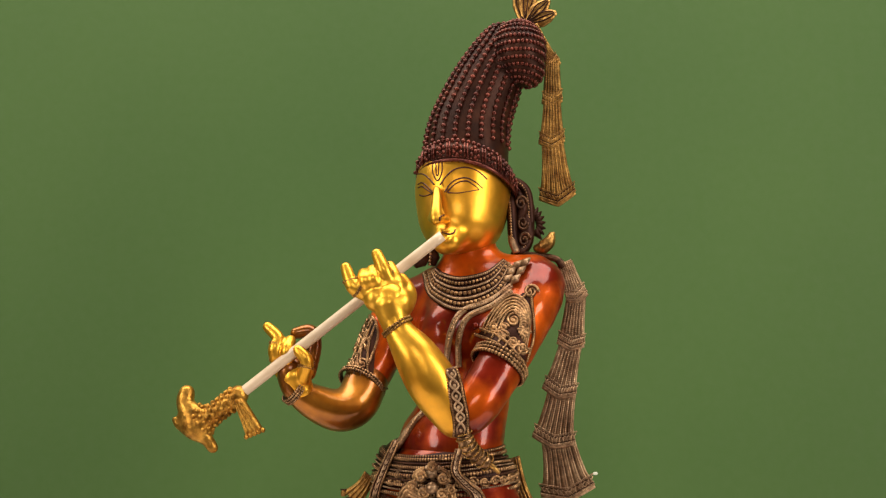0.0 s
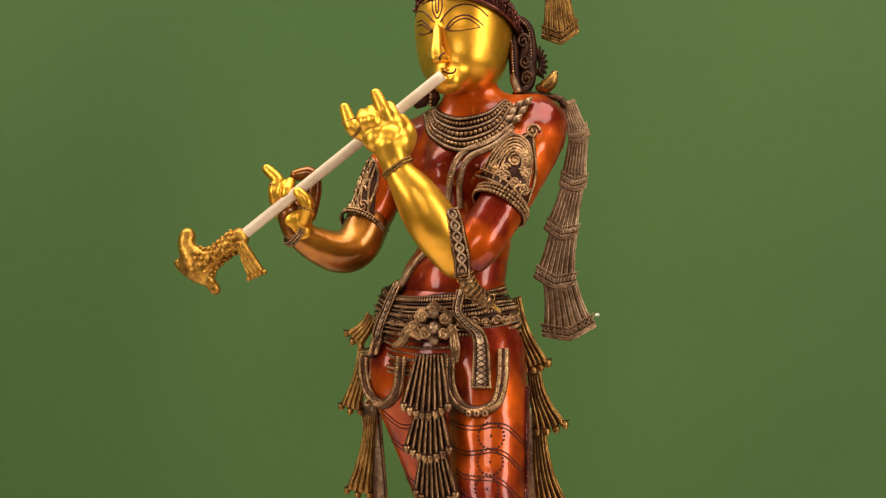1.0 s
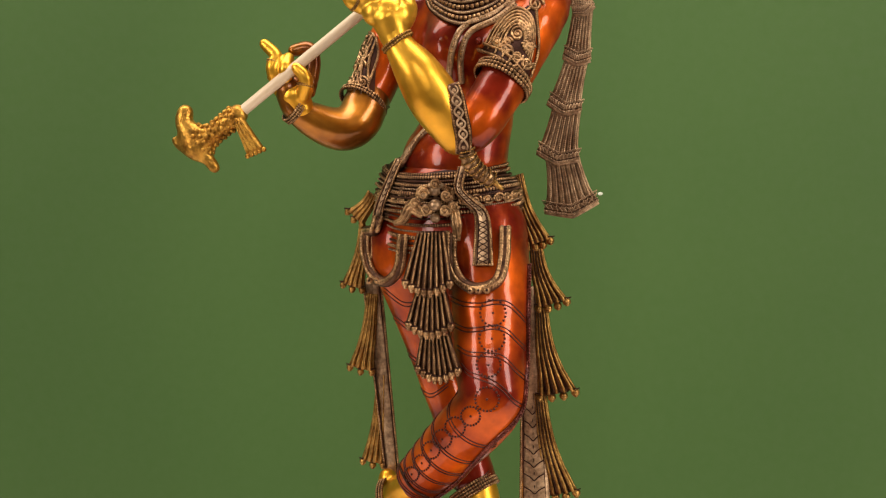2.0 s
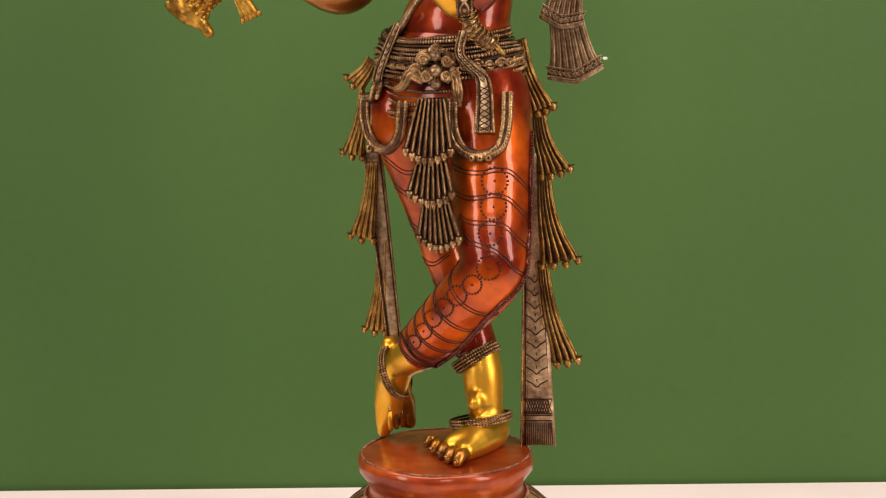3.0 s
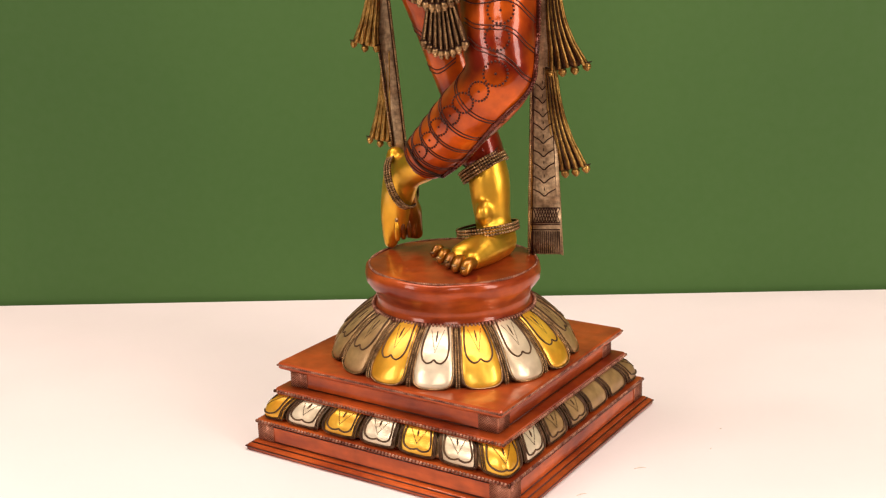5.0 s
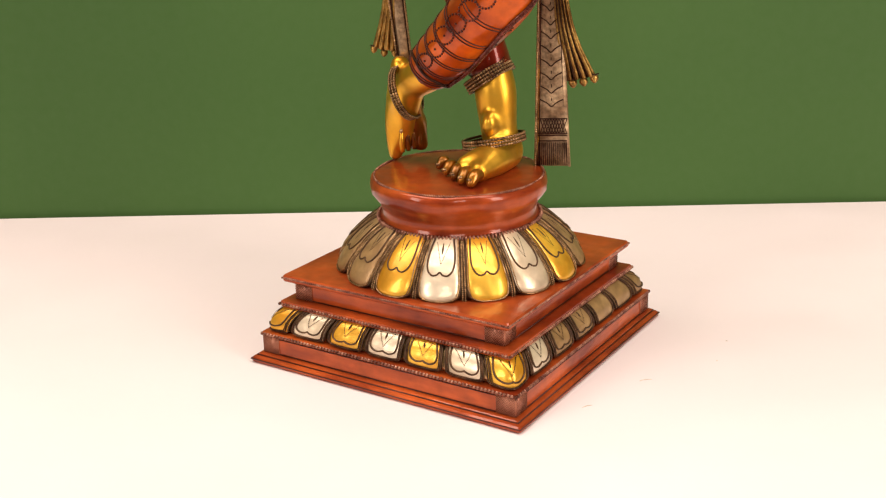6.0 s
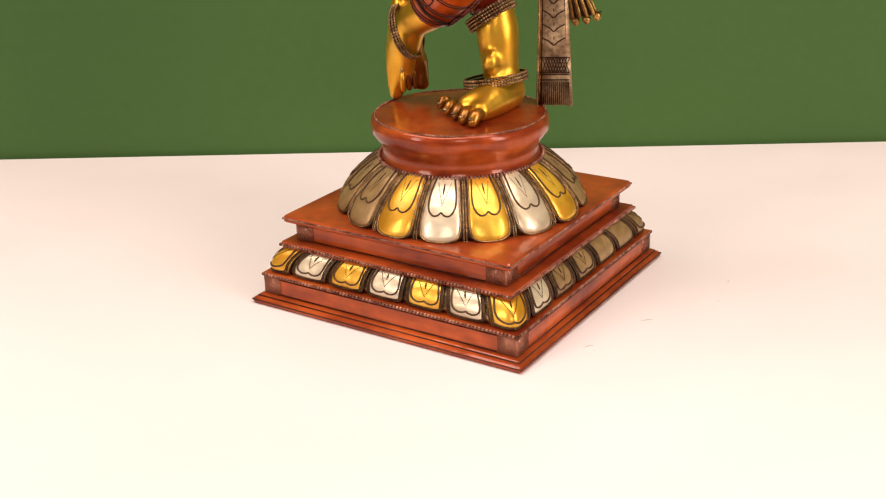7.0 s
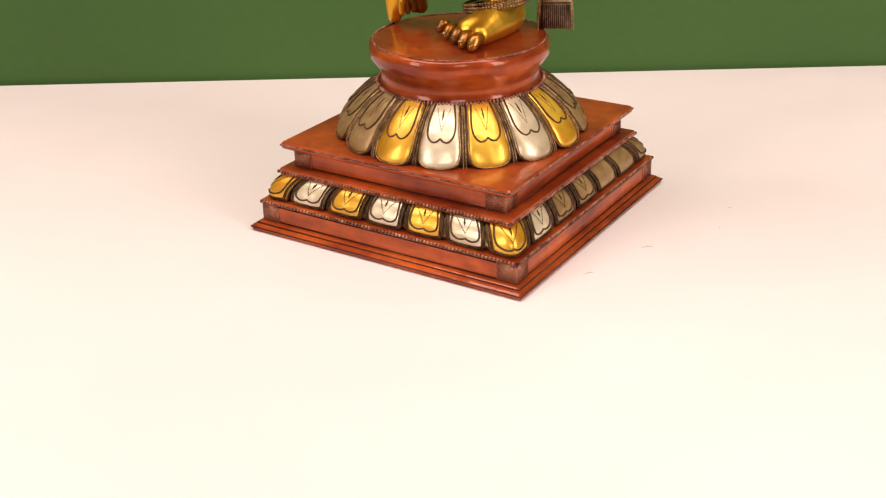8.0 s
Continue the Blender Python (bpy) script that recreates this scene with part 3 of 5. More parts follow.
arm_b = [
    *chain(((-0.1064, -0.03, 0.5354), 0.0105), ((-0.1114, -0.032, 0.5454), 0.0125)),
    *chain(((-0.1194, -0.032, 0.5492), 0.0080), ((-0.1041, -0.032, 0.5513), 0.0085)),
    *chain(((-0.1232, -0.034, 0.5513), 0.0058), ((-0.1266, -0.042, 0.5664), 0.0052), ((-0.1241, -0.04, 0.5759), 0.0048), ((-0.1337, -0.038, 0.5861), 0.0042)),
    *chain(((-0.1164, -0.036, 0.5533), 0.0054), ((-0.116, -0.044, 0.5651), 0.0050), ((-0.1147, -0.038, 0.5747), 0.0045)),
    *chain(((-0.1011, -0.028, 0.5494), 0.0062), ((-0.0976, -0.024, 0.5708), 0.0060), ((-0.1005, -0.025, 0.5834), 0.0058), ((-0.1121, -0.028, 0.5821), 0.0048)),
    *chain(((-0.1029, -0.04, 0.5444), 0.0058), ((-0.0991, -0.047, 0.5564), 0.0052), ((-0.106, -0.048, 0.5654), 0.0045)),
]
statue.add(solid(fore_a, 0.0016, 0.004, relax=16), GOLD)
statue.add(solid(arm_a, 0.0009, 0.0020), GOLD)
# forearm b and one finger are a darker gold than forearm a
statue.add(solid(fore_b, 0.0016, 0.004, relax=16), DARKGOLD)
statue.add(solid(arm_b[:4] + arm_b[5:], 0.0009, 0.0019), GOLD)
statue.add(solid(arm_b[4:5], 0.0009, 0.0019), DARKGOLD)

# legs in patterned cloth
leg_front = chain(((0.0401, -0.0080, 0.4355), 0.0330), ((0.0429, -0.0260, 0.3792), 0.0325), ((0.0430, -0.0400, 0.3323), 0.0282), ((0.0444, -0.0480, 0.3036), 0.0258), ((0.0171, -0.0300, 0.2712), 0.0248), ((-0.0168, 0.0060, 0.2336), 0.0205), ((-0.0297, 0.0180, 0.2191), 0.0190))
leg_back = chain(((-0.0309, 0.0200, 0.4279), 0.0285), ((-0.0283, 0.0220, 0.4097), 0.0280), ((-0.0236, 0.0260, 0.3889), 0.0252), ((-0.0121, 0.0300, 0.3491), 0.0212), ((0.0028, 0.0340, 0.3013), 0.0190), ((0.0222, 0.0300, 0.2442), 0.0170), ((0.0262, 0.0280, 0.2275), 0.0182))
hip = [egg((0.0077, 0.0120, 0.4553), (0.058, 0.044, 0.050), FACING), egg((0.0067, 0.0100, 0.4225), (0.060, 0.042, 0.045), FACING)]
shin = np.subtract((-0.0206, 0.0100, 0.2294), (0.0171, -0.0300, 0.2712))
statue.add(solid(leg_front + hip, 0.0020, 0.010, [((-0.0210, 0.0100, 0.2289), shin / np.linalg.norm(shin))], relax=10), RED)
statue.add(solid(leg_back, 0.0018, 0.008, relax=12), RED)

# feet
foot_down = [
    *chain(((0.0285, 0.0275, 0.2260), 0.0150), ((0.0308, 0.0260, 0.2090), 0.0168), ((0.0322, 0.0240, 0.1930), 0.0160), ((0.0338, 0.0220, 0.1760), 0.0146), ((0.0365, 0.0200, 0.1620), 0.0150)),
    *chain(((0.0395, 0.0170, 0.1592), 0.0128), ((0.0260, -0.0080, 0.1590), 0.0125), ((0.0095, -0.0150, 0.1552), 0.0088)),
    *chain(((0.0400, 0.0140, 0.1570), 0.0110), ((0.0320, -0.0080, 0.1575), 0.0110), ((0.0205, -0.0290, 0.1545), 0.0082)),
    egg((0.0262, 0.0060, 0.1840), (0.0060, 0.0060, 0.0085), FACING),
]
foot_up = [
    *chain(((-0.0222, 0.0120, 0.2261), 0.0160), ((-0.0370, 0.0250, 0.2150), 0.0140), ((-0.0440, 0.0300, 0.2010), 0.0122)),
    *chain(((-0.0482, 0.0360, 0.2275), 0.0078), ((-0.0516, 0.0370, 0.2011), 0.0090), ((-0.0545, 0.0370, 0.1764), 0.0082), ((-0.0548, 0.0370, 0.1525), 0.0062)),
    *chain(((-0.0440, 0.0310, 0.1980), 0.0115), ((-0.0455, 0.0340, 0.1800), 0.0095), ((-0.0470, 0.0360, 0.1640), 0.0075)),
]
sole = [
    *chain(((-0.0400, 0.0330, 0.1990), 0.0080), ((-0.0385, 0.0380, 0.1800), 0.0085), ((-0.0400, 0.0400, 0.1620), 0.0070)),
    *chain(((-0.0345, 0.0400, 0.1780), 0.0062), ((-0.0330, 0.0440, 0.1580), 0.0055)),
]
statue.add(solid(foot_down, 0.0014, 0.007, relax=4), GOLD)
statue.add(solid(foot_up, 0.0014, 0.006, relax=4), GOLD)
statue.add(solid(sole, 0.0014, 0.006, relax=4), DARKGOLD)
for i, (root, tip) in enumerate((((-0.0064, 0.0069, 0.1565), (-0.0146, 0.0022, 0.15)), ((-0.0, -0.0017, 0.1565), (-0.0075, -0.0145, 0.15)), ((0.0067, -0.0102, 0.1565), (-0.0004, -0.0274, 0.15)), ((0.0138, -0.0202, 0.1565), (0.0068, -0.0385, 0.15)), ((0.0227, -0.0316, 0.1565), (0.0146, -0.0462, 0.15)))):
    r = 0.0036 + 0.0003 * i
    root, tip = np.array(root), np.array(tip)
    root = root * 0.62 + tip * 0.38
    statue.add(solid(chain((root, r), (root * 0.5 + tip * 0.5 + (0, 0, 0.0022), r * 0.95), (tip, r * 0.80)), 0.0011, 0.003), DARKGOLD)
    statue.add(ball(tip + (-0.0012, -0.0016, r * 0.62), (0.0024, 0.0024, 0.0013), PEARL), ANTIQUE)
    bangle_line = [root * 0.7 + tip * 0.3 + (q * 0.6 * r, -q * 0.6 * r, r * 0.86) for q in (-1, 0, 1)]
    statue.add(tube(curve(bangle_line, 3), 0.0006, 5), ANTIQUE)
for i in range(4):
    a = np.array((-0.0480, 0.0275, 0.1740)) + np.array([0.0046, 0.0030, 0.0006]) * i
    statue.add(tube(curve([a, a + (0.0, -0.0015, -0.008), a + (0.0004, 0.0, -0.0185)], 4), (0.0018, 0.0024, 0.0020), 8), GOLD if i < 1 else DARKGOLD)
    statue.add(ball(a + (0, -0.0022, -0.0002), (0.0016, 0.0010, 0.0022)), ANTIQUE)

# head
head = [
    egg((0.0243, 0.0020, 0.7026), (0.0385, 0.043, 0.044), FACING),
    egg((0.0258, 0.0030, 0.7150), (0.0375, 0.0405, 0.045), FACING),
    egg((0.0237, -0.0070, 0.6784), (0.0335, 0.036, 0.030), FACING),
    egg((0.0136, -0.0360, 0.6554), (0.0130, 0.012, 0.0110), FACING),
]
statue.add(solid(head, 0.0016, 0.012, relax=6), GOLD)
nose = [
    *chain(((0.0053, -0.0425, 0.6981), 0.0030), ((0.0057, -0.048, 0.6875), 0.0038), ((0.0056, -0.053, 0.6776), 0.0044), ((0.0058, -0.0555, 0.6699), 0.0050)),
    egg((0.0121, -0.047, 0.6714), (0.0040, 0.0060, 0.0034), FACING), egg((0.0019, -0.047, 0.6721), (0.0028, 0.0050, 0.0030), FACING),
]
statue.add(solid(nose + head[3:], 0.0008, 0.006, relax=3), GOLD)


def on_head(pts, lift=0.0003, n=8):
    return press(curve(pts, n), head + nose, 0.010, lift)


def engrave(pts, r=0.0006, mat=LINE):
    statue.add(tube(on_head(pts), r, 5), mat)


for line in (
    [(0.0079, -0.04, 0.7031), (0.0131, -0.04, 0.7102), (0.0202, -0.04, 0.7159), (0.0296, -0.04, 0.7172), (0.0389, -0.04, 0.714), (0.0468, -0.04, 0.7066)],
    [(0.0117, -0.04, 0.6967), (0.0154, -0.04, 0.7024), (0.0215, -0.04, 0.7071), (0.0295, -0.04, 0.7084), (0.0365, -0.04, 0.7049), (0.043, -0.04, 0.6989)],
    [(0.014, -0.04, 0.6966), (0.0178, -0.04, 0.7009), (0.0234, -0.04, 0.7047), (0.03, -0.04, 0.7055), (0.0356, -0.04, 0.702), (0.0402, -0.04, 0.698)],
    [(0.014, -0.04, 0.6961), (0.0215, -0.04, 0.6955), (0.0295, -0.04, 0.6963), (0.0402, -0.04, 0.698)],
    [(-0.0104, -0.04, 0.7122), (-0.0062, -0.04, 0.7121), (-0.0015, -0.04, 0.7086), (0.0028, -0.04, 0.7032)],
    [(-0.0104, -0.04, 0.7034), (-0.0071, -0.04, 0.7048), (-0.0029, -0.04, 0.7018), (0.0018, -0.04, 0.6964)],
    [(-0.0104, -0.04, 0.7005), (-0.0066, -0.04, 0.7014), (-0.0024, -0.04, 0.6984), (0.0009, -0.04, 0.6959)],
    [(-0.009, -0.04, 0.6942), (-0.0057, -0.04, 0.6932), (-0.0019, -0.04, 0.6941), (0.0014, -0.04, 0.6959)],
    [(0.0018, -0.04, 0.7241), (0.0018, -0.04, 0.7139), (0.0056, -0.04, 0.7065), (0.0094, -0.04, 0.7137), (0.0094, -0.04, 0.724)],
    [(0.0042, -0.04, 0.7241), (0.0047, -0.04, 0.7128), (0.0056, -0.04, 0.7109), (0.0065, -0.04, 0.7128), (0.007, -0.04, 0.724)],
    [(0.0074, -0.04, 0.6722), (0.0079, -0.04, 0.6756), (0.0112, -0.04, 0.6774)],
    [(0.0093, -0.04, 0.6627), (0.0149, -0.04, 0.6611), (0.019, -0.04, 0.662), (0.0204, -0.04, 0.6648)],
):
    engrave(line, 0.00070)
for line, r in (
    ([(0.0154, -0.04, 0.6976), (0.0262, -0.04, 0.7007), (0.0374, -0.04, 0.6986)], (0.0008, 0.0026, 0.0008)),
    ([(-0.0076, -0.04, 0.6966), (-0.0047, -0.04, 0.698), (-0.0, -0.04, 0.696)], (0.0008, 0.002, 0.0008)),
    ([(0.0056, -0.04, 0.6661), (0.013, -0.04, 0.664), (0.0195, -0.04, 0.6644)], (0.001, 0.0032, 0.001)),
    ([(0.0083, -0.04, 0.6565), (0.0139, -0.04, 0.6573), (0.019, -0.04, 0.6601)], (0.001, 0.0036, 0.0012)),
):
    statue.add(tube(on_head(line, -0.0012), r, 10, flat=0.75), GOLD)

# tall crown of beaded rows
CROWN = [((0.0272, 0.0060, 0.7366), 0.0368), ((0.0285, 0.0090, 0.7591), 0.0350), ((0.0337, 0.0110, 0.7798), 0.0325), ((0.0439, 0.0130, 0.8058), 0.0298), ((0.0552, 0.0150, 0.8304), 0.0255), ((0.0619, 0.0160, 0.8441), 0.0218)]
cone = chain(*CROWN)
bun = [egg((0.0745, -0.0010, 0.8330), (0.0225, 0.0230, 0.0280), 0), bar((0.0815, -0.0010, 0.8150), (0.0755, -0.0010, 0.8330), 0.0140, 0.021)]
statue.add(solid(cone + bun, 0.0022, 0.004), DARK)
axis_line = walk_along(curve([c for c, _ in CROWN] + [(0.0655, 0.0180, 0.8590), (0.0675, 0.0190, 0.8690)], 10), 0.0050)
for col in range(20):
    w = 2 * math.pi * (col + 0.3) / 20
    pts = []
    for i, c in enumerate(axis_line[1:]):
        pts.append(c + (0.036 if i < len(axis_line) - 9 else 0.028) * np.array([math.cos(w), math.sin(w), 0.18]))
    pts = snap(pts, cone, 0.006, 0.0004)
    clear = field(bun, pts, 0.004) > 0.001
    pts = pts[clear]
    if len(pts) < 4:
        continue
    statue.add(tube(pts, 0.0015, 6), DARK)
    for q in walk_along(pts, 0.0060):
        statue.add(ball(q, (0.0026, 0.0026, 0.0021), PEARL), MAROON)
b0 = np.array((0.0755, -0.0010, 0.8320))
for row in range(13):
    lat = radians(-72 + 12.5 * row)
    n = max(5, int(40 * math.cos(lat)))
    for k in range(n):
        w = 2 * math.pi * (k + 0.5 * (row % 2)) / n
        q = snap([b0 + 0.03 * np.array([math.cos(lat) * math.cos(w), math.cos(lat) * math.sin(w), 1.2 * math.sin(lat)])], bun, 0.004, 0.0004)
        if field(cone, q, 0.004)[0] > 0.0:
            statue.add(ball(q[0], 0.0019), MAROON)


def head_ring(radius, drop, base, n=72):
    """A ring round the brow, lower at the ears and the nape."""
    c = np.array((0.0278, 0.0040, 0.7284))
    out = []
    for k in range(n):
        w = 2 * math.pi * k / n
        d = radians(FACING - 90) + w
        out.append(c + (radius * math.cos(d), radius * 1.05 * math.sin(d), base - drop * min(1.4, 1 - math.cos(w))))
    return np.array(out)


low, top = head_ring(0.0424, 0.0165, -0.0036), head_ring(0.0392, 0.0165, 0.0145)
v = np.vstack([low * 0.94 + low.mean(0) * 0.06, low, low * 0.45 + top * 0.55 + (low - low.mean(0)) * 0.05, top, top * 0.9 + top.mean(0) * 0.1])
statue.add((v, [(i * 72 + k, i * 72 + (k + 1) % 72, i * 72 + 72 + (k + 1) % 72, i * 72 + 72 + k) for i in range(4) for k in range(72)]), DARK)
statue.add(tube(low, 0.0017, 6, True), MAROON)
statue.add(beads(np.vstack([low, low[:1]]) * 0.82 + np.vstack([top, top[:1]]) * 0.18, 0.0012, 0.0026), MAROON)
statue.add(beads(np.vstack([top, top[:1]]), 0.0022, 0.0046), MAROON)
mids = low * 0.52 + top * 0.48 + (low - low.mean(0)) * 0.06
for k in range(0, 72, 4):
    c, u = mids[k], mids[(k + 1) % 72] - mids[k - 1]
    u /= np.linalg.norm(u)
    for w in range(6):
        a = radians(60 * w + 30)
        q = c - (c - mids.mean(0)) * 0.015 + 0.0034 * (u * math.cos(a) + np.array([0, 0, 1.25]) * math.sin(a))
        statue.add(ball(q, (0.0017, 0.0017, 0.0020)), MAROON)
    statue.add(ball(c + (c - mids.mean(0)) * 0.03, 0.0019), MAROON)
    for off in (-0.4, 0.4):
        m = mids[(k + 2) % 72] + u * off * 0.003
        statue.add(tube(np.array([m - (0, 0, 0.0062), m + (0, 0, 0.0058)]), 0.0009, 5), MAROON)

# feather tuft on the crown
for a, b, w in (((0.0808, 0.0260, 0.8693), (0.1090, 0.0200, 0.8784), 0.0085), ((0.0809, 0.0260, 0.8709), (0.1027, 0.0220, 0.8915), 0.0085), ((0.0799, 0.0280, 0.8729), (0.0866, 0.0260, 0.9093), 0.0090), ((0.0788, 0.0300, 0.8738), (0.0737, 0.0300, 0.9060), 0.0070)):
    a, b = np.array(a), np.array(b)
    statue.add(tube(curve([a, a * 0.5 + b * 0.5, b], 8), (0.003, w * 0.75, w, w * 0.8, 0.002), 12, flat=0.35, up=(0, -1, 0)), GILT)
    for s in (-0.45, 0, 0.45):
        side = np.cross(b - a, (0, 1, 0))
        side /= np.linalg.norm(side)
        statue.add(tube(curve([a + (0, -0.003, 0), a * 0.45 + b * 0.55 + side * w * s + (0, -0.0036, 0), b * 0.92 + a * 0.08 + side * w * s * 0.4 + (0, -0.002, 0)], 6), 0.0006, 5), DARK)


def hanging(segments, line_mat, folds=5, band=True, knob=0.0, mat=ANTIQUE, sway=0.0, base=None, point=0.0):
    """Pleated lengths of cast cloth, each from a top to a foot with its widths; a banded or knobbed hem, drawn to a point."""
    for top, low, w0, w1 in segments:
        top, low = np.array(top), np.array(low)
        line = curve([top, top * 0.5 + low * 0.5 + (sway, 0, 0), low], 8)
        prof = (w0, w0 * 0.93 + w1 * 0.07, w0 * 0.76 + w1 * 0.24, w0 * 0.5 + w1 * 0.5, w1)
        statue.add(pleats(line, prof, folds, 0.0040, 0.0024, point=point), base or mat)
        w = np.interp(np.linspace(0, 1, len(line)), np.linspace(0, 1, 5), prof)[:, None]
        d = (low - top) / np.linalg.norm(low - top)
        a = np.array([0.95, -0.3, 0])
        a = a - d * (a @ d)
        a /= np.linalg.norm(a)
        down = point * w * np.linspace(0, 1, len(line))[:, None] ** 2 * d
        hem = np.array([low + a * w1 * s + d * point * w1 * (1 - abs(2 * s)) + (0, -0.0042, -0.0014 * math.cos(3.1 * s)) for s in np.linspace(-0.5, 0.5, 13)])
        for k in range(folds + 1):
            s = k / folds - 0.5
            statue.add(tube(line + a * w * s * 0.97 + down * (1 - abs(2 * s)) + (0, -0.0030, 0), 0.0007 if 0 < k < folds else 0.0012, 5), line_mat if 0 < k < folds else mat)
            s += 0.5 / folds
            if k < folds and knob:
                statue.add(tube(line + a * w * s + down * (1 - abs(2 * s)) + (0, -0.0056, 0), (0.0006, 0.0009, 0.0012, 0.0016), 7), mat)
            elif k < folds:
                statue.add(beads(line + a * w * s + down * (1 - abs(2 * s)) + (0, -0.0060, 0), 0.0011, 0.0016), mat)
        if band:
            over = (0, -0.0024, 0)
            for q in (0.0005, 0.0085):
                statue.add(beads(hem - d * q + over, 0.0008, 0.0014), mat)
            for q in (0.0022, 0.0068):
                statue.add(tube(hem - d * q + over, 0.0005, 5), line_mat)
            for k in range(12):
                lo, hi = hem[k] - d * 0.0022 + over, hem[k + 1] - d * 0.0068 + over
                for p, q in ((lo, hi), (hem[k] - d * 0.0068 + over, hem[k + 1] - d * 0.0022 + over)):
                    statue.add(tube(np.array([p, q]) + (0, -0.0002, 0), 0.00045, 4), mat)
            statue.add(tube(hem + d * 0.0012 + (0, -0.001, 0), 0.0016, 6), mat)
        if knob:
            for s in np.linspace(-0.46, 0.46, max(3, folds - 1)):
                c = low + a * w1 * s + d * (0.001 + 0.002 * math.cos(3.1 * s)) + (0, -0.003, 0)
                statue.add(ball(c, knob, BALL), mat)
                statue.add(tube(np.array([c + (-knob, 0, knob), c + (0, -knob, knob * 0.9), c + (knob, 0, knob)]), 0.0006, 5), line_mat)
                statue.add(ball(c + d * knob * 0.5 + (0, -0.4 * knob, 0), knob * 0.62, PEARL), mat)


# crown tassel
hanging([((0.0890, 0.0240, 0.8650), (0.1055, 0.0210, 0.8275), 0.006, 0.011), ((0.1040, 0.0210, 0.8330), (0.1032, 0.0200, 0.7935), 0.012, 0.018), ((0.1032, 0.0200, 0.7990), (0.1020, 0.0180, 0.7560), 0.014, 0.023), ((0.1022, 0.0180, 0.7600), (0.1057, 0.0160, 0.7060), 0.018, 0.032)], DARK, 6, mat=GILT, point=0.22)
# shoulder sash
hanging([((0.1105, 0.0040, 0.6430), (0.1196, -0.0020, 0.6135), 0.012, 0.018), ((0.1196, -0.0020, 0.6175), (0.1139, 0.0040, 0.5755), 0.015, 0.023), ((0.1150, 0.0060, 0.5790), (0.1036, 0.0080, 0.5370), 0.018, 0.029), ((0.1064, 0.0100, 0.5390), (0.0980, 0.0120, 0.4975), 0.023, 0.036), ((0.1010, 0.0140, 0.5000), (0.1085, 0.0140, 0.4560), 0.027, 0.046)], PATINA, 7, mat=TAUPE, point=0.14)
# skirt sashes
# right sash ground is darker brown than the left; pleat shadow put into colour
hanging([((0.0644, 0.0060, 0.4816), (0.0814, 0.0100, 0.4265), 0.010, 0.022), ((0.0790, 0.0160, 0.4265), (0.0924, 0.0160, 0.3760), 0.010, 0.027), ((0.0831, 0.0220, 0.3748), (0.0958, 0.0200, 0.3016), 0.010, 0.034), ((0.0811, 0.0260, 0.3018), (0.0977, 0.0240, 0.2179), 0.010, 0.030)], DARK, 5, False, 0.0036, GILT, -0.003, PATINA)
hanging([((-0.0577, 0.0340, 0.4685), (-0.0731, 0.0380, 0.4494), 0.010, 0.019), ((-0.0656, 0.0400, 0.4421), (-0.0773, 0.0440, 0.3907), 0.009, 0.020), ((-0.0607, 0.0440, 0.3838), (-0.0712, 0.0460, 0.3197), 0.009, 0.023), ((-0.0544, 0.0500, 0.3142), (-0.0625, 0.0520, 0.2384), 0.008, 0.021)], DARK, 4, False, 0.0031, GILT, 0.0018)
# long banners
for top, low, w0, w1 in (((0.0735, 0.0300, 0.3897), (0.0778, 0.0200, 0.1462), 0.012, 0.030), ((-0.0616, 0.0480, 0.3956), (-0.0452, 0.0460, 0.2291), 0.0165, 0.0125)):
    top, low = np.array(top), np.array(low)
    line = curve([top, low], 20)
    statue.add(pleats(line, (w0, w0 * 0.5 + w1 * 0.5, w1), 1, 0.0035, 0.0, across=(1, -0.15, 0)), TAUPE)
    for s in (-0.47, 0.47):
        statue.add(beads(np.array([top + (w0 * s, -0.0030, 0), low + (w1 * s, -0.0030, 0)]), 0.0011, 0.0019), ANTIQUE)
        statue.add(tube(np.array([top + (w0 * s * 0.78, -0.0036, 0), low + (w1 * s * 0.78, -0.0036, 0)]), 0.0005, 5), DARK)
    for k in range(9 if w1 > 0.02 else 0):
        c = top + (low - top) * (0.42 + 0.045 * k) + (0, -0.0042, 0)
        w = (w0 + (w1 - w0) * (0.42 + 0.045 * k)) * 0.36
        statue.add(tube(curve([c + (-w, 0, 0.002), c + (-0.4 * w, 0, -0.001), c + (0, 0, -0.004), c + (0.4 * w, 0, -0.001), c + (w, 0, 0.002)], 3), 0.0005, 4), DARK)
        statue.add(ball(c + (0, 0, 0.002), (0.0004, 0.0005, 0.0016)), DARK)
low = np.array((0.0778, 0.0200, 0.1462))
for k in range(16):
    x = -0.012 + 0.0016 * k
    statue.add(tube(np.array([low + (x * 0.96, -0.0040, 0.020), low + (x, -0.0040, 0.001)]), 0.0004, 4), DARK)
for z in (0.0215, 0.0260, 0.0275, 0.0400):
    statue.add(tube(np.array([low + (-0.0120, -0.0040, z), low + (0.0120, -0.0040, z)]), 0.0005, 4), DARK)
for k in range(9):
    for sgn in (-1, 1):
        x = -0.010 + 0.0022 * k
        statue.add(tube(np.array([low + (x, -0.0040, 0.0280 if sgn > 0 else 0.0395), low + (x + 0.004, -0.0040, 0.0395 if sgn > 0 else 0.0280)]), 0.0004, 4), DARK)

# lines and dotted rounds on the cloth of the legs
legs_f, legs_b = leg_front + hip, leg_back


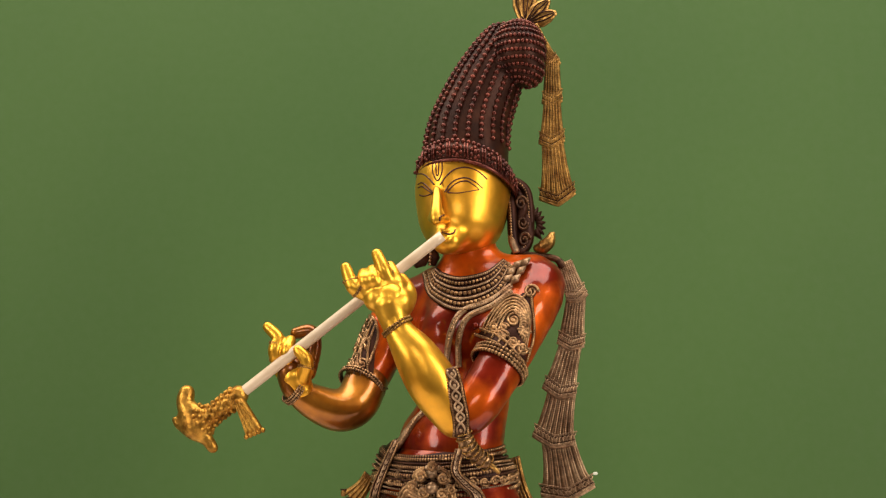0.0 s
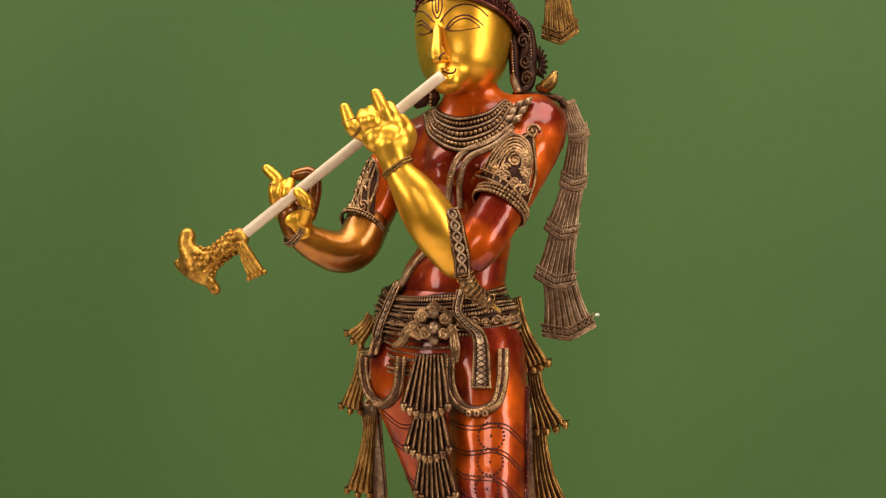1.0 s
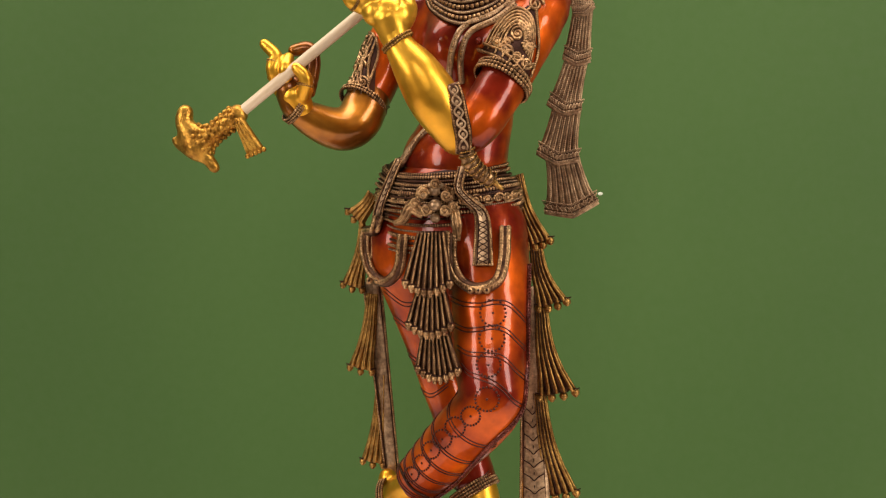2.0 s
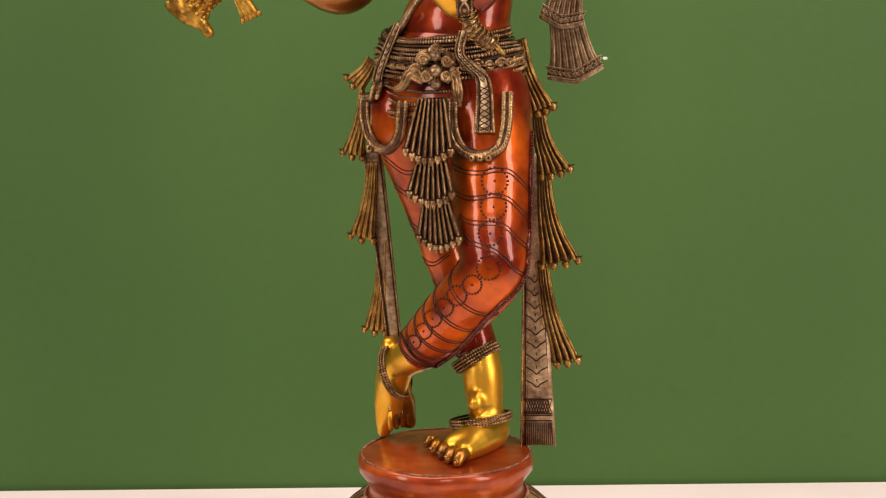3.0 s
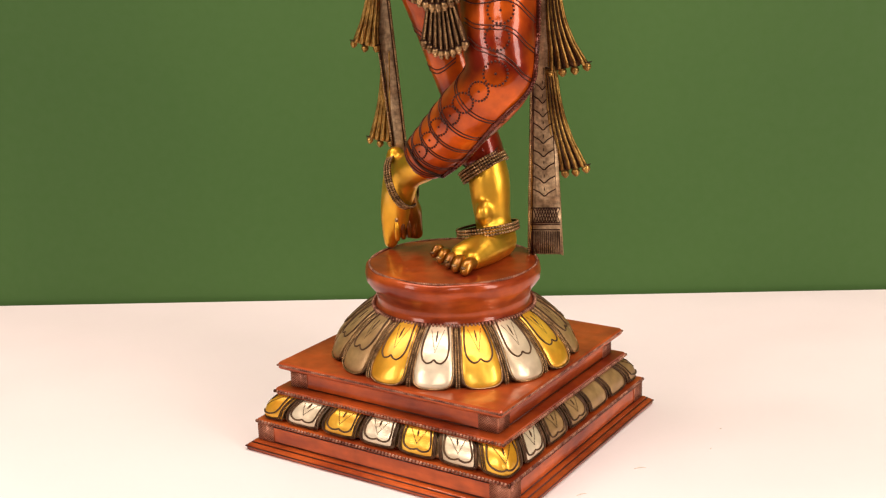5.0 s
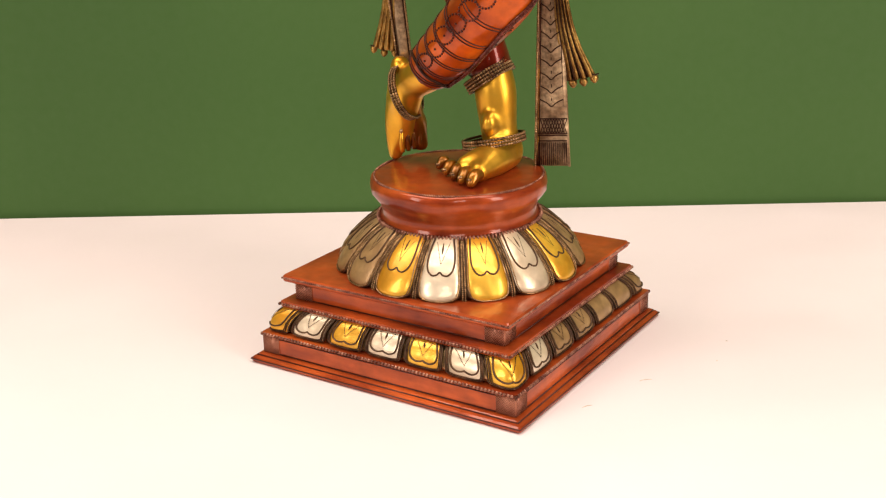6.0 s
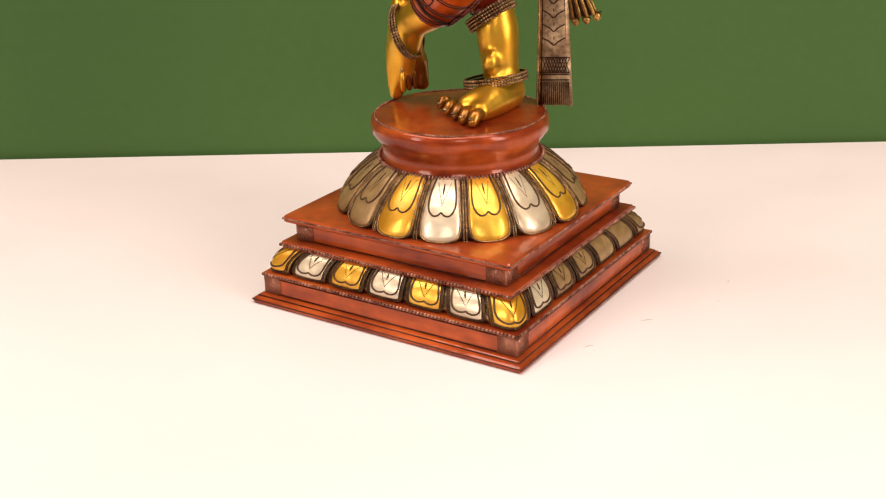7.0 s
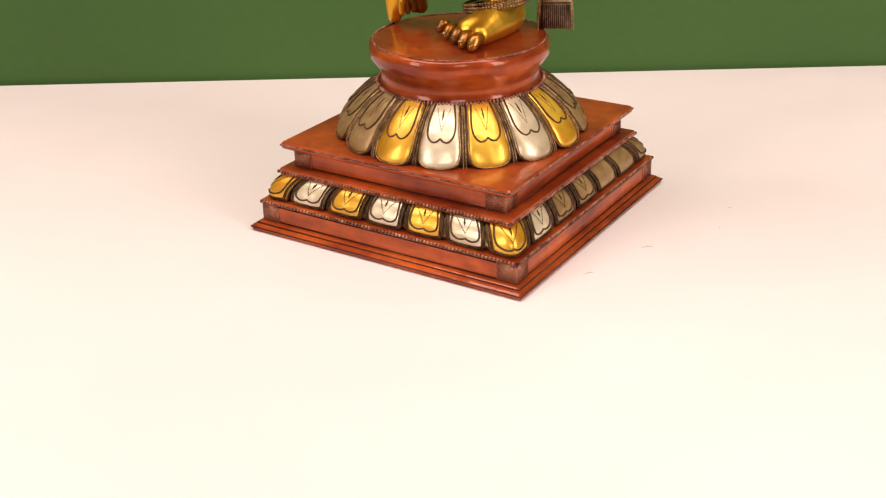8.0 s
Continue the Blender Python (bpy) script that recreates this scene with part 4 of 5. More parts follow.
def leg_ring(pts, shapes, k):
    """Twin raised cords across a leg, through the given places."""
    for off in (0.0, 0.0030):
        line = press(curve(np.array(pts) - (0.1 * off, 0, off), 6), shapes, k, 0.0)
        statue.add(tube(line, 0.00055, 5), LINE)


for pts in (
    [(0.0148, -0.0650, 0.3858), (0.0240, -0.0650, 0.3819), (0.0366, -0.0650, 0.3809), (0.0471, -0.0650, 0.3828), (0.0576, -0.0650, 0.3819), (0.0655, -0.0650, 0.3755), (0.0710, -0.0350, 0.3670)],
    [(0.0157, -0.0650, 0.3665), (0.0258, -0.0650, 0.3621), (0.0364, -0.0650, 0.3624), (0.0478, -0.0650, 0.3640), (0.0574, -0.0650, 0.3609), (0.0653, -0.0650, 0.3533), (0.0708, -0.0350, 0.3448)],
    [(0.0193, -0.0650, 0.3487), (0.0277, -0.0650, 0.3439), (0.0425, -0.0650, 0.3430), (0.0509, -0.0650, 0.3420), (0.0572, -0.0650, 0.3382), (0.0644, -0.0650, 0.3305), (0.0699, -0.0350, 0.3220)],
    [(0.0220, -0.0650, 0.3351), (0.0275, -0.0650, 0.3291), (0.0359, -0.0650, 0.3256), (0.0465, -0.0650, 0.3217), (0.0549, -0.0650, 0.3156), (0.0617, -0.0650, 0.3079), (0.0672, -0.0350, 0.2994)],
):
    leg_ring(pts, legs_f, 0.010)
for a, m, b in (
    ((-0.0476, 0.0200, 0.3895), (-0.0302, 0.0000, 0.3788), (-0.0188, 0.0000, 0.3787)), ((-0.0397, 0.0200, 0.3664), (-0.0243, 0.0050, 0.3580), (-0.0156, 0.0100, 0.3599)),
    ((-0.0299, 0.0300, 0.3352), (-0.0139, 0.0100, 0.3277), (-0.0023, 0.0100, 0.3322)), ((-0.0196, 0.0300, 0.3043), (-0.0079, 0.0150, 0.3014), (0.0066, 0.0100, 0.3113)),
    ((0.0073, 0.0200, 0.2221), (0.0230, 0.0100, 0.2218), (0.0387, 0.0200, 0.2365)), ((0.0072, 0.0200, 0.2148), (0.0229, 0.0100, 0.2146), (0.0386, 0.0200, 0.2293)),
):
    leg_ring([a, m, b], legs_b, 0.008)
# cords round the shin, square to it
knee, ankle = np.array((0.0444, -0.0480, 0.3036)), np.array((-0.0297, 0.0180, 0.2191))
run = (ankle - knee) / np.linalg.norm(ankle - knee)
rise = np.array([0.55, -0.45, -0.70])
rise = rise - run * (rise @ run)
rise /= np.linalg.norm(rise)
out = np.cross(run, rise)
out = out if out[1] < 0 else -out
for f in (0.113, 0.285, 0.434, 0.568, 0.696, 0.800):
    for off in (0.0, 0.0028):
        c = knee * (1 - f) + ankle * f + run * off
        ring = [c + 0.03 * (rise * math.sin(w) + out * math.cos(w)) + run * 0.006 * math.cos(w) for w in np.radians(np.linspace(-95, 85, 25))]
        statue.add(tube(snap(ring, legs_f, 0.010, 0.0), 0.00055, 5), LINE)
for c, r in (
    ((0.0465, -0.06, 0.373), 0.0100),
    ((0.0455, -0.06, 0.3533), 0.0098),
    ((0.0428, -0.06, 0.3331), 0.0092),
    ((0.0413, -0.06, 0.3067), 0.0092),
    ((0.0279, -0.05, 0.2922), 0.0074),
    ((0.0149, -0.038, 0.2818), 0.0078),
    ((0.0037, -0.026, 0.2703), 0.0074),
    ((-0.0065, -0.014, 0.2593), 0.0070),
    ((-0.0152, -0.002, 0.2466), 0.0066),
    ((-0.025, 0.01, 0.235), 0.0060),
):
    c = np.array(c)
    pts = press([c + r * np.array([math.cos(2 * math.pi * k / 20), 0.1, math.sin(2 * math.pi * k / 20)]) for k in range(20)] + [c], legs_f, 0.010, 0.0001)
    for q in pts:
        statue.add(ball(q, 0.0010), LINE)
hem = press(curve([(0.0739, 0.0000, 0.4085), (0.0729, -0.0100, 0.3647), (0.0714, -0.0200, 0.3211), (0.0661, -0.0300, 0.2912), (0.0388, 0.0000, 0.2591), (0.0120, 0.0150, 0.2279), (-0.0076, 0.0200, 0.2124)], 10), legs_f, 0.010, 0.0006)
statue.add(tube(hem, 0.0022, 6), MAROON)
statue.add(beads(hem + (0.0012, -0.002, 0), 0.0011, 0.0024), MAROON)
statue.add(tube(press(curve([(-0.0370, 0.0200, 0.2414), (-0.0232, -0.0100, 0.2283), (-0.0081, 0.0100, 0.2141)], 8), legs_f, 0.01, 0.0004), 0.0014, 6), DARK)

# anklets and bracelets
def bangle(c, normal, r, thick, mat=ANTIQUE, strands=2, flat=1.0):
    c, nrm = np.array(c, float), np.array(normal, float)
    nrm /= np.linalg.norm(nrm)
    a = np.cross(nrm, (0.1, 0.2, 1.0) if abs(nrm[2]) < 0.9 else (1.0, 0, 0))
    a /= np.linalg.norm(a)
    b = np.cross(nrm, a)
    for s in range(strands):
        o = nrm * (s - (strands - 1) / 2) * thick * 1.9
        ring = np.array([c + o + r * (a * math.cos(2 * math.pi * k / 40) + flat * b * math.sin(2 * math.pi * k / 40)) for k in range(41)])
        statue.add(tube(ring, thick * 0.8, 6), DARK)
        statue.add(beads(c + o + (ring - c - o) * (1 + 0.35 * thick / r), thick * 0.95, thick * 1.75), mat)


bangle((0.0300, 0.0120, 0.1695), (-0.16, 0.14, 1), 0.0250, 0.0014, ANTIQUE, strands=3)
bangle((-0.0432, 0.03, 0.2059), (0.9, -0.28, 0.34), 0.0222, 0.0013, ANTIQUE, strands=3)
bangle((-0.0226, -0.0800, 0.5788), np.subtract((-0.0226, -0.0800, 0.5779), (-0.0087, -0.0780, 0.5569)), 0.0120, 0.0013, GILT, 2)
bangle((-0.1115, -0.0300, 0.5355), np.subtract((-0.1115, -0.0300, 0.5364), (-0.0998, -0.0220, 0.5279)), 0.0122, 0.0012, ANTIQUE, 3)
bangle((0.0554, -0.0450, 0.5527), np.subtract((0.0649, -0.0380, 0.5685), (0.0373, -0.0580, 0.5218)), 0.0222, 0.0017, ANTIQUE, 3)
bangle((-0.0622, 0.0080, 0.5435), np.subtract((-0.0539, 0.0160, 0.5587), (-0.0708, -0.0040, 0.5255)), 0.0200, 0.0014, ANTIQUE, 2)
bangle((0.0262, 0.0275, 0.2195), (-0.60, 0.25, 1), 0.0205, 0.0014, ANTIQUE, 4)


for c, a, b, r in (
    ((-0.0534, -0.084, 0.6079), (-0.0496, -0.082, 0.606), (-0.0571, -0.086, 0.6103), 0.0062),
    ((-0.0593, -0.084, 0.6152), (-0.0577, -0.082, 0.6111), (-0.0627, -0.086, 0.6248), 0.0055),
    ((-0.0313, -0.084, 0.6188), (-0.0293, -0.082, 0.6147), (-0.0329, -0.086, 0.6225), 0.0060),
    ((-0.0345, -0.084, 0.6256), (-0.0334, -0.082, 0.6233), (-0.0383, -0.086, 0.6352), 0.0054),
    ((-0.0463, -0.084, 0.6114), (-0.0452, -0.082, 0.6082), (-0.0474, -0.086, 0.6142), 0.0054),
    ((-0.0397, -0.084, 0.6127), (-0.039, -0.082, 0.6099), (-0.0408, -0.086, 0.6154), 0.0054),
    ((-0.1255, -0.038, 0.5605), (-0.1224, -0.038, 0.5508), (-0.1275, -0.038, 0.567), 0.0056),
    ((-0.1256, -0.041, 0.5712), (-0.1269, -0.041, 0.5666), (-0.1239, -0.041, 0.5758), 0.0053),
    ((-0.116, -0.041, 0.5596), (-0.1154, -0.041, 0.5527), (-0.1166, -0.041, 0.5655), 0.0054),
    ((-0.1003, -0.045, 0.5521), (-0.1019, -0.045, 0.5439), (-0.0995, -0.045, 0.5566), 0.0056),
):
    bangle(c, np.subtract(b, a), r + 0.0002, 0.0007, GILT, 2)


def scroll(c, ux, uz, size, shapes, k, turns=1.6, sign=1, mat=ANTIQUE, r=0.0013):
    """A raised spiral on a surface."""
    c, ux, uz = np.array(c), np.array(ux), np.array(uz)
    pts = []
    for i in range(28):
        s = i / 27
        w = sign * 2 * math.pi * turns * s
        pts.append(c + size * (1 - 0.85 * s) * (ux * math.cos(w) + uz * math.sin(w)))
    pts = press(pts, shapes, k, 0.0010)
    statue.add(tube(pts, r, 6), mat)
    statue.add(ball(pts[-1], r * 1.7), mat)


# armlets with scrollwork
def armlet(rows_, shapes, lift=0.0008):
    for a, b, c in rows_:
        pts = press(curve([a, b, c], 8), shapes, 0.012, lift)
        statue.add(tube(pts, 0.0013, 6), ANTIQUE)
        statue.add(beads(pts + (0, -0.0012, 0), 0.0008, 0.0018), ANTIQUE)


def patch(a, b, c, d, shapes, mat, lift=0.0007, n=14):
    """A thin plate between four corners, laid on a surface."""
    a, b, c, d = (np.array(q) for q in (a, b, c, d))
    g = np.array([(a * (1 - i / n) + b * i / n) * (1 - j / n) + (d * (1 - i / n) + c * i / n) * j / n for j in range(n + 1) for i in range(n + 1)])
    g = press(g, shapes, 0.012, lift)
    statue.add((g, [(j * (n + 1) + i, j * (n + 1) + i + 1, (j + 1) * (n + 1) + i + 1, (j + 1) * (n + 1) + i) for j in range(n) for i in range(n)]), mat)


X, ZZ = np.array([1.0, 0, 0]), np.array([0, 0, 1.0])
armlet([((0.0363, -0.0550, 0.5755), (0.0565, -0.0650, 0.5649), (0.0738, -0.0500, 0.5475)), ((0.0408, -0.0550, 0.5800), (0.0588, -0.0650, 0.5702), (0.0760, -0.0500, 0.5519)), ((0.0462, -0.0550, 0.5817), (0.0655, -0.0500, 0.5972), (0.0806, -0.0350, 0.6135)),
        ((0.0770, -0.0500, 0.5541), (0.0832, -0.0450, 0.5773), (0.0815, -0.0300, 0.6120))], torso)
for a, b, c, d in (((0.0390, -0.0550, 0.5755), (0.0751, -0.0500, 0.5488), (0.0838, -0.0300, 0.6120), (0.0747, -0.0400, 0.6113)), ((-0.0779, -0.0100, 0.5550), (-0.0503, -0.0100, 0.5434), (-0.0483, 0.0000, 0.5960), (-0.0601, 0.0050, 0.5999))):
    patch(a, b, c, d, torso, DARK)
# leaf shapes of nested strands round a spiral eye
eye_a = np.array((0.0672, -0.0500, 0.5858))
for k in range(6):
    q = 1 - 0.115 * k
    leaf = [(0.0415, -0.05, 0.5790), (0.0480, -0.05, 0.5915), (0.0580, -0.05, 0.6035), (0.0690, -0.05, 0.6075), (0.0780, -0.05, 0.6000), (0.0805, -0.05, 0.5860), (0.0770, -0.05, 0.5650)]
    leaf = curve([eye_a + (np.array(p) - eye_a) * q for p in leaf], 8)
    statue.add(tube(press(leaf, torso, 0.012, 0.0011), (0.0008, 0.0013, 0.0014, 0.0013, 0.0009), 6), ANTIQUE)
for k in range(9):
    w = radians(-62 + 17 * k)
    u = np.array([math.cos(w), 0, math.sin(w)])
    v = np.array([-math.sin(w), 0, math.cos(w)])
    statue.add(tube(press(curve([eye_a + u * 0.0060, eye_a + u * 0.0085 + v * 0.0016, eye_a + u * 0.0112 + v * 0.0006], 5), torso, 0.012, 0.0013), (0.0009, 0.0015, 0.0007), 6), ANTIQUE)
for k in range(6):
    a0 = np.array((0.0440, -0.05, 0.5765)) + np.array([0.0052, 0, -0.0036]) * k
    statue.add(tube(press(curve([a0, a0 + (0.0034, 0, 0.0048), a0 + (0.0085, 0, 0.0050), a0 + (0.0100, 0, 0.0014)], 5), torso, 0.012, 0.0012), (0.0008, 0.0013, 0.0007), 6), ANTIQUE)
for k in range(5):
    a0 = np.array((-0.0790, -0.005, 0.5545)) + np.array([0.0058, 0, -0.0020]) * k
    b0_ = np.array((-0.0600, 0.0, 0.5985)) + np.array([0.0026, 0, -0.0010]) * k
    m0 = a0 * 0.5 + b0_ * 0.5 + (0.0045 * math.cos(k), 0, 0.004 * math.sin(2.1 * k))
    statue.add(tube(press(curve([a0, m0, b0_], 9), torso, 0.012, 0.0011), (0.0009, 0.0014, 0.0008), 6), ANTIQUE)
for c, s, g, tn in (((0.0672, -0.0600, 0.5858), 0.0056, 1, 1.8), ((0.0741, -0.0500, 0.5650), 0.0050, -1, 1.4), ((0.0816, -0.0300, 0.6139), 0.0060, 1, 1.6), ((0.0585, -0.0600, 0.5735), 0.0046, 1, 1.4), ((0.0765, -0.0500, 0.5765), 0.0044, 1, 1.4), ((0.0672, -0.0600, 0.5690), 0.0042, -1, 1.4), ((0.0520, -0.0600, 0.5805), 0.0044, -1, 1.4), ((0.0600, -0.0600, 0.5800), 0.0034, 1, 1.3)):
    scroll(c, X, ZZ, s, torso, 0.012, tn, g)
for c, s, g in (((-0.0646, -0.0050, 0.5715), 0.0075, 1), ((-0.0593, -0.0000, 0.5856), 0.0065, -1), ((-0.0702, -0.0050, 0.5588), 0.0065, -1), ((-0.0567, 0.0050, 0.5969), 0.005, 1), ((-0.0599, -0.0100, 0.5581), 0.005, 1)):
    scroll(c, X, ZZ, s, torso, 0.012, 1.5, g)
armlet([((-0.0802, -0.0100, 0.5512), (-0.0614, -0.0150, 0.5421), (-0.0391, -0.0050, 0.5382)), ((-0.0750, -0.0050, 0.5612), (-0.0657, -0.0050, 0.5801), (-0.0553, 0.0050, 0.5998)), ((-0.0559, -0.0050, 0.5563), (-0.0475, -0.0050, 0.5799), (-0.0498, -0.0000, 0.5960))], torso)

# necklaces and shoulder cords
for neck, r, step, mat in ((0, 0.0012, 0.0017, TAUPE), (1, 0.0015, 0.0031, ANTIQUE), (2, 0.0012, 0.0016, TAUPE), (3, 0.0020, 0.0040, ANTIQUE), (4, 0.0012, 0.0016, TAUPE), (5, 0.0019, 0.0037, ANTIQUE), (6, 0.0013, 0.0018, TAUPE)):
    pts = curve([(0.0019 - 0.0016 * neck, -0.0050, 0.6380 - 0.0006 * neck), (0.0078 - 0.0014 * neck, -0.0200, 0.6311 - 0.0030 * neck), (0.0239, -0.0300, 0.6251 - 0.0042 * neck),
                 (0.0457 + 0.0014 * neck, -0.0300, 0.6295 - 0.0032 * neck), (0.0594 + 0.0013 * neck, -0.0100, 0.6439 - 0.0010 * neck)], 12)
    pts = press(pts, torso, 0.012, 0.0012)
    statue.add(tube(pts, 0.0024, 6), DARK)
    statue.add(beads(pts + (-0.0005, -0.0016, 0), r, step), mat)
for pts in (
    [(0.0655, -0.0300, 0.6193), (0.0495, -0.0400, 0.6061), (0.0262, -0.0500, 0.5946), (0.0167, -0.0500, 0.5774), (0.0128, -0.0400, 0.5560)],
    [(0.0654, -0.0300, 0.6146), (0.0504, -0.0400, 0.6014), (0.0307, -0.0500, 0.5900), (0.0234, -0.0500, 0.5728), (0.0227, -0.0400, 0.5514)],
    [(-0.0035, -0.0200, 0.5209), (-0.0136, -0.0250, 0.5101), (-0.0266, -0.0300, 0.4896), (-0.0415, -0.0300, 0.4718)],
    [(-0.0062, -0.0200, 0.5181), (-0.0168, -0.0250, 0.5069), (-0.0298, -0.0300, 0.4869), (-0.0433, -0.0300, 0.4692)],
):
    line = press(curve(pts, 10), torso + hip, 0.012, 0.0010)
    statue.add(tube(line, 0.0026, 8), TAUPE)
    statue.add(beads(line + (0, -0.0022, 0), 0.0010, 0.0022), ANTIQUE)
for c in ((0.0704, -0.0300, 0.6357), (0.0657, -0.0350, 0.6292), (0.0735, -0.0300, 0.6310), (0.0624, -0.0350, 0.6231), (0.0689, -0.0350, 0.6230), (0.0773, -0.0250, 0.6390)):
    c = press([c], torso, 0.012, 0.002)[0]
    statue.add(tube(curve([c + (-0.004, 0, -0.004), c + (0, -0.002, 0), c + (0.004, 0, 0.004)], 5), (0.0008, 0.0034, 0.0008), 8), TAUPE)
statue.add(ball(press([(0.0366, -0.0400, 0.5846)], torso, 0.012, 0.0)[0], (0.003, 0.003, 0.003), BALL), RED)

# elbow band with its tassel
band = snap(curve([(0.0239, -0.0900, 0.5477), (0.0264, -0.0900, 0.5284), (0.0269, -0.0850, 0.5118), (0.0251, -0.0700, 0.4992)], 10), torso + fore_a, 0.008, 0.0008)
statue.add(pleats(band, (0.011, 0.0135, 0.0135, 0.012), 1, 0.0018, 0.0006, across=(1, 0.1, 0.1)), PATINA)
for s in (-0.0052, 0.0052):
    statue.add(beads(band + (s, -0.0022, 0), 0.0011, 0.0020), ANTIQUE)
for sgn in (-1, 1):
    wave = np.array([band[k] + (sgn * 0.0032 * math.sin(0.62 * k), -0.0030, 0) for k in range(1, len(band) - 1)])
    statue.add(tube(wave, 0.0009, 6), TAUPE)
for k in range(3, len(band) - 2, 5):
    statue.add(ball(band[k] + (0, -0.0028, 0), (0.0016, 0.0010, 0.0018), PEARL), TAUPE)
tail = [(0.0270, -0.0720, 0.4999), (0.0302, -0.0680, 0.4895), (0.0368, -0.0620, 0.4811), (0.0469, -0.0560, 0.4740)]
statue.add(tube(curve(tail, 6), (0.0052, 0.0066, 0.0062, 0.0052), 10, flat=0.6), ANTIQUE)
line = curve(tail, 8)
for k in range(2, len(line) - 1, 3):
    d = line[k + 1] - line[k - 1]
    bangle(line[k], d, 0.0062, 0.0009, GILT, 1)
for k in range(5):
    a = np.array(tail[-1])
    statue.add(tube(curve([a, a + (0.004 + 0.001 * k, -0.001, -0.002 - 0.0012 * k)], 3), (0.002, 0.0016), 6), GILT)

# belt, buckle, garlands
belt_egg = [egg((0.0101, 0.0120, 0.4623), (0.0605, 0.046, 0.036), FACING), egg((-0.0264, 0.0220, 0.4644), (0.026, 0.028, 0.036), FACING)]
statue.add(solid(belt_egg, 0.0025, 0.004), DARK)


def belt_ring(rise, tilt, sag, r, mat, step=None, lift=0.001):
    """A cord round the hips, tilted sideways and sagging in front."""
    c = np.array((0.0101, 0.0120, 0.4623))
    pts = []
    for k in range(73):
        w = 2 * math.pi * k / 72
        pts.append(c + (0.06 * math.cos(w), 0.055 * math.sin(w), rise + tilt * math.cos(w) - sag * max(0.0, -math.sin(w))))
    pts = snap(pts, belt_egg + torso[5:6] + hip, 0.006, lift)
    statue.add(tube(pts, r, 6), DARK)
    statue.add(beads(pts + (pts - pts.mean(0)) * (0.3 * r / 0.055), r * 0.95, step or r * 2), mat)


for i in range(15):
    belt_ring(0.027 - 0.0040 * i, 0.0004 * i, 0.010 + 0.0003 * i, (0.0010, 0.0015, 0.0009, 0.0018)[i % 4], (PATINA, ANTIQUE, TAUPE, ANTIQUE)[i % 4], (0.0018, 0.0021, 0.0017, 0.0027)[i % 4])
for rise, r in ((0.0305, 0.0018), (0.0335, 0.0014)):
    belt_ring(rise, 0.0, 0.009, r, ANTIQUE, 0.0024)
for k in range(18):
    w = math.pi * (1.02 + 0.055 * k)
    c = np.array((0.0101, 0.0120, 0.4623)) + (0.06 * math.cos(w), 0.055 * math.sin(w), 0.006 - 0.008 * abs(math.sin(w)))
    scroll(c, X, ZZ, 0.0042, belt_egg, 0.004, 1.3, 1 if k % 2 else -1, ANTIQUE, 0.0012)
    scroll(c - (0, 0, 0.016), X, ZZ, 0.0042, belt_egg, 0.004, 1.3, 1 if k % 2 else -1, ANTIQUE, 0.0012)
for c, r in (((0.0015, -0.0450, 0.4563), 0.0075), ((0.0013, -0.0420, 0.4675), 0.0062), ((-0.0070, -0.0400, 0.4641), 0.005), ((0.0097, -0.0420, 0.4630), 0.005), ((-0.0059, -0.0430, 0.4542), 0.0052), ((0.0090, -0.0450, 0.4532), 0.0052),
             ((0.0014, -0.0450, 0.4462), 0.006), ((-0.0117, -0.0380, 0.4611), 0.0036), ((0.0141, -0.0420, 0.4576), 0.0036), ((-0.0024, -0.0400, 0.4721), 0.0036), ((0.0056, -0.0400, 0.4720), 0.0036)):
    statue.add(ball(c, (r * 0.66, r * 0.6, r * 0.66), BALL), TAUPE)
for pts, r in (([(-0.0076, -0.0440, 0.4498), (-0.0181, -0.0420, 0.4544), (-0.0242, -0.0400, 0.4456), (-0.0323, -0.0360, 0.4426)], (0.0045, 0.005, 0.004, 0.002)), ([(0.0090, -0.0460, 0.4487), (0.0156, -0.0440, 0.4540), (0.0183, -0.0460, 0.4407), (0.0189, -0.0440, 0.4283)], (0.003, 0.0038, 0.0046, 0.002)),
               ([(-0.0047, -0.0400, 0.4713), (-0.0114, -0.0400, 0.4678), (-0.0138, -0.0400, 0.4566)], (0.002, 0.0026, 0.0016)), ([(0.0065, -0.0400, 0.4711), (0.0132, -0.0400, 0.4675), (0.0153, -0.0400, 0.4603)], (0.002, 0.0026, 0.0016))):
    for o in (-1, 0, 1):
        arc = curve(pts, 7)
        side = np.cross(np.gradient(arc, axis=0), (0, 1, 0))
        side /= np.linalg.norm(side, axis=1)[:, None]
        wide = np.interp(np.linspace(0, 1, len(arc)), np.linspace(0, 1, len(r)), r)[:, None]
        statue.add(tube(arc + side * wide * 0.55 * o + (0, 0.0008 * abs(o), 0), [0.42 * q for q in r], 7), ANTIQUE)
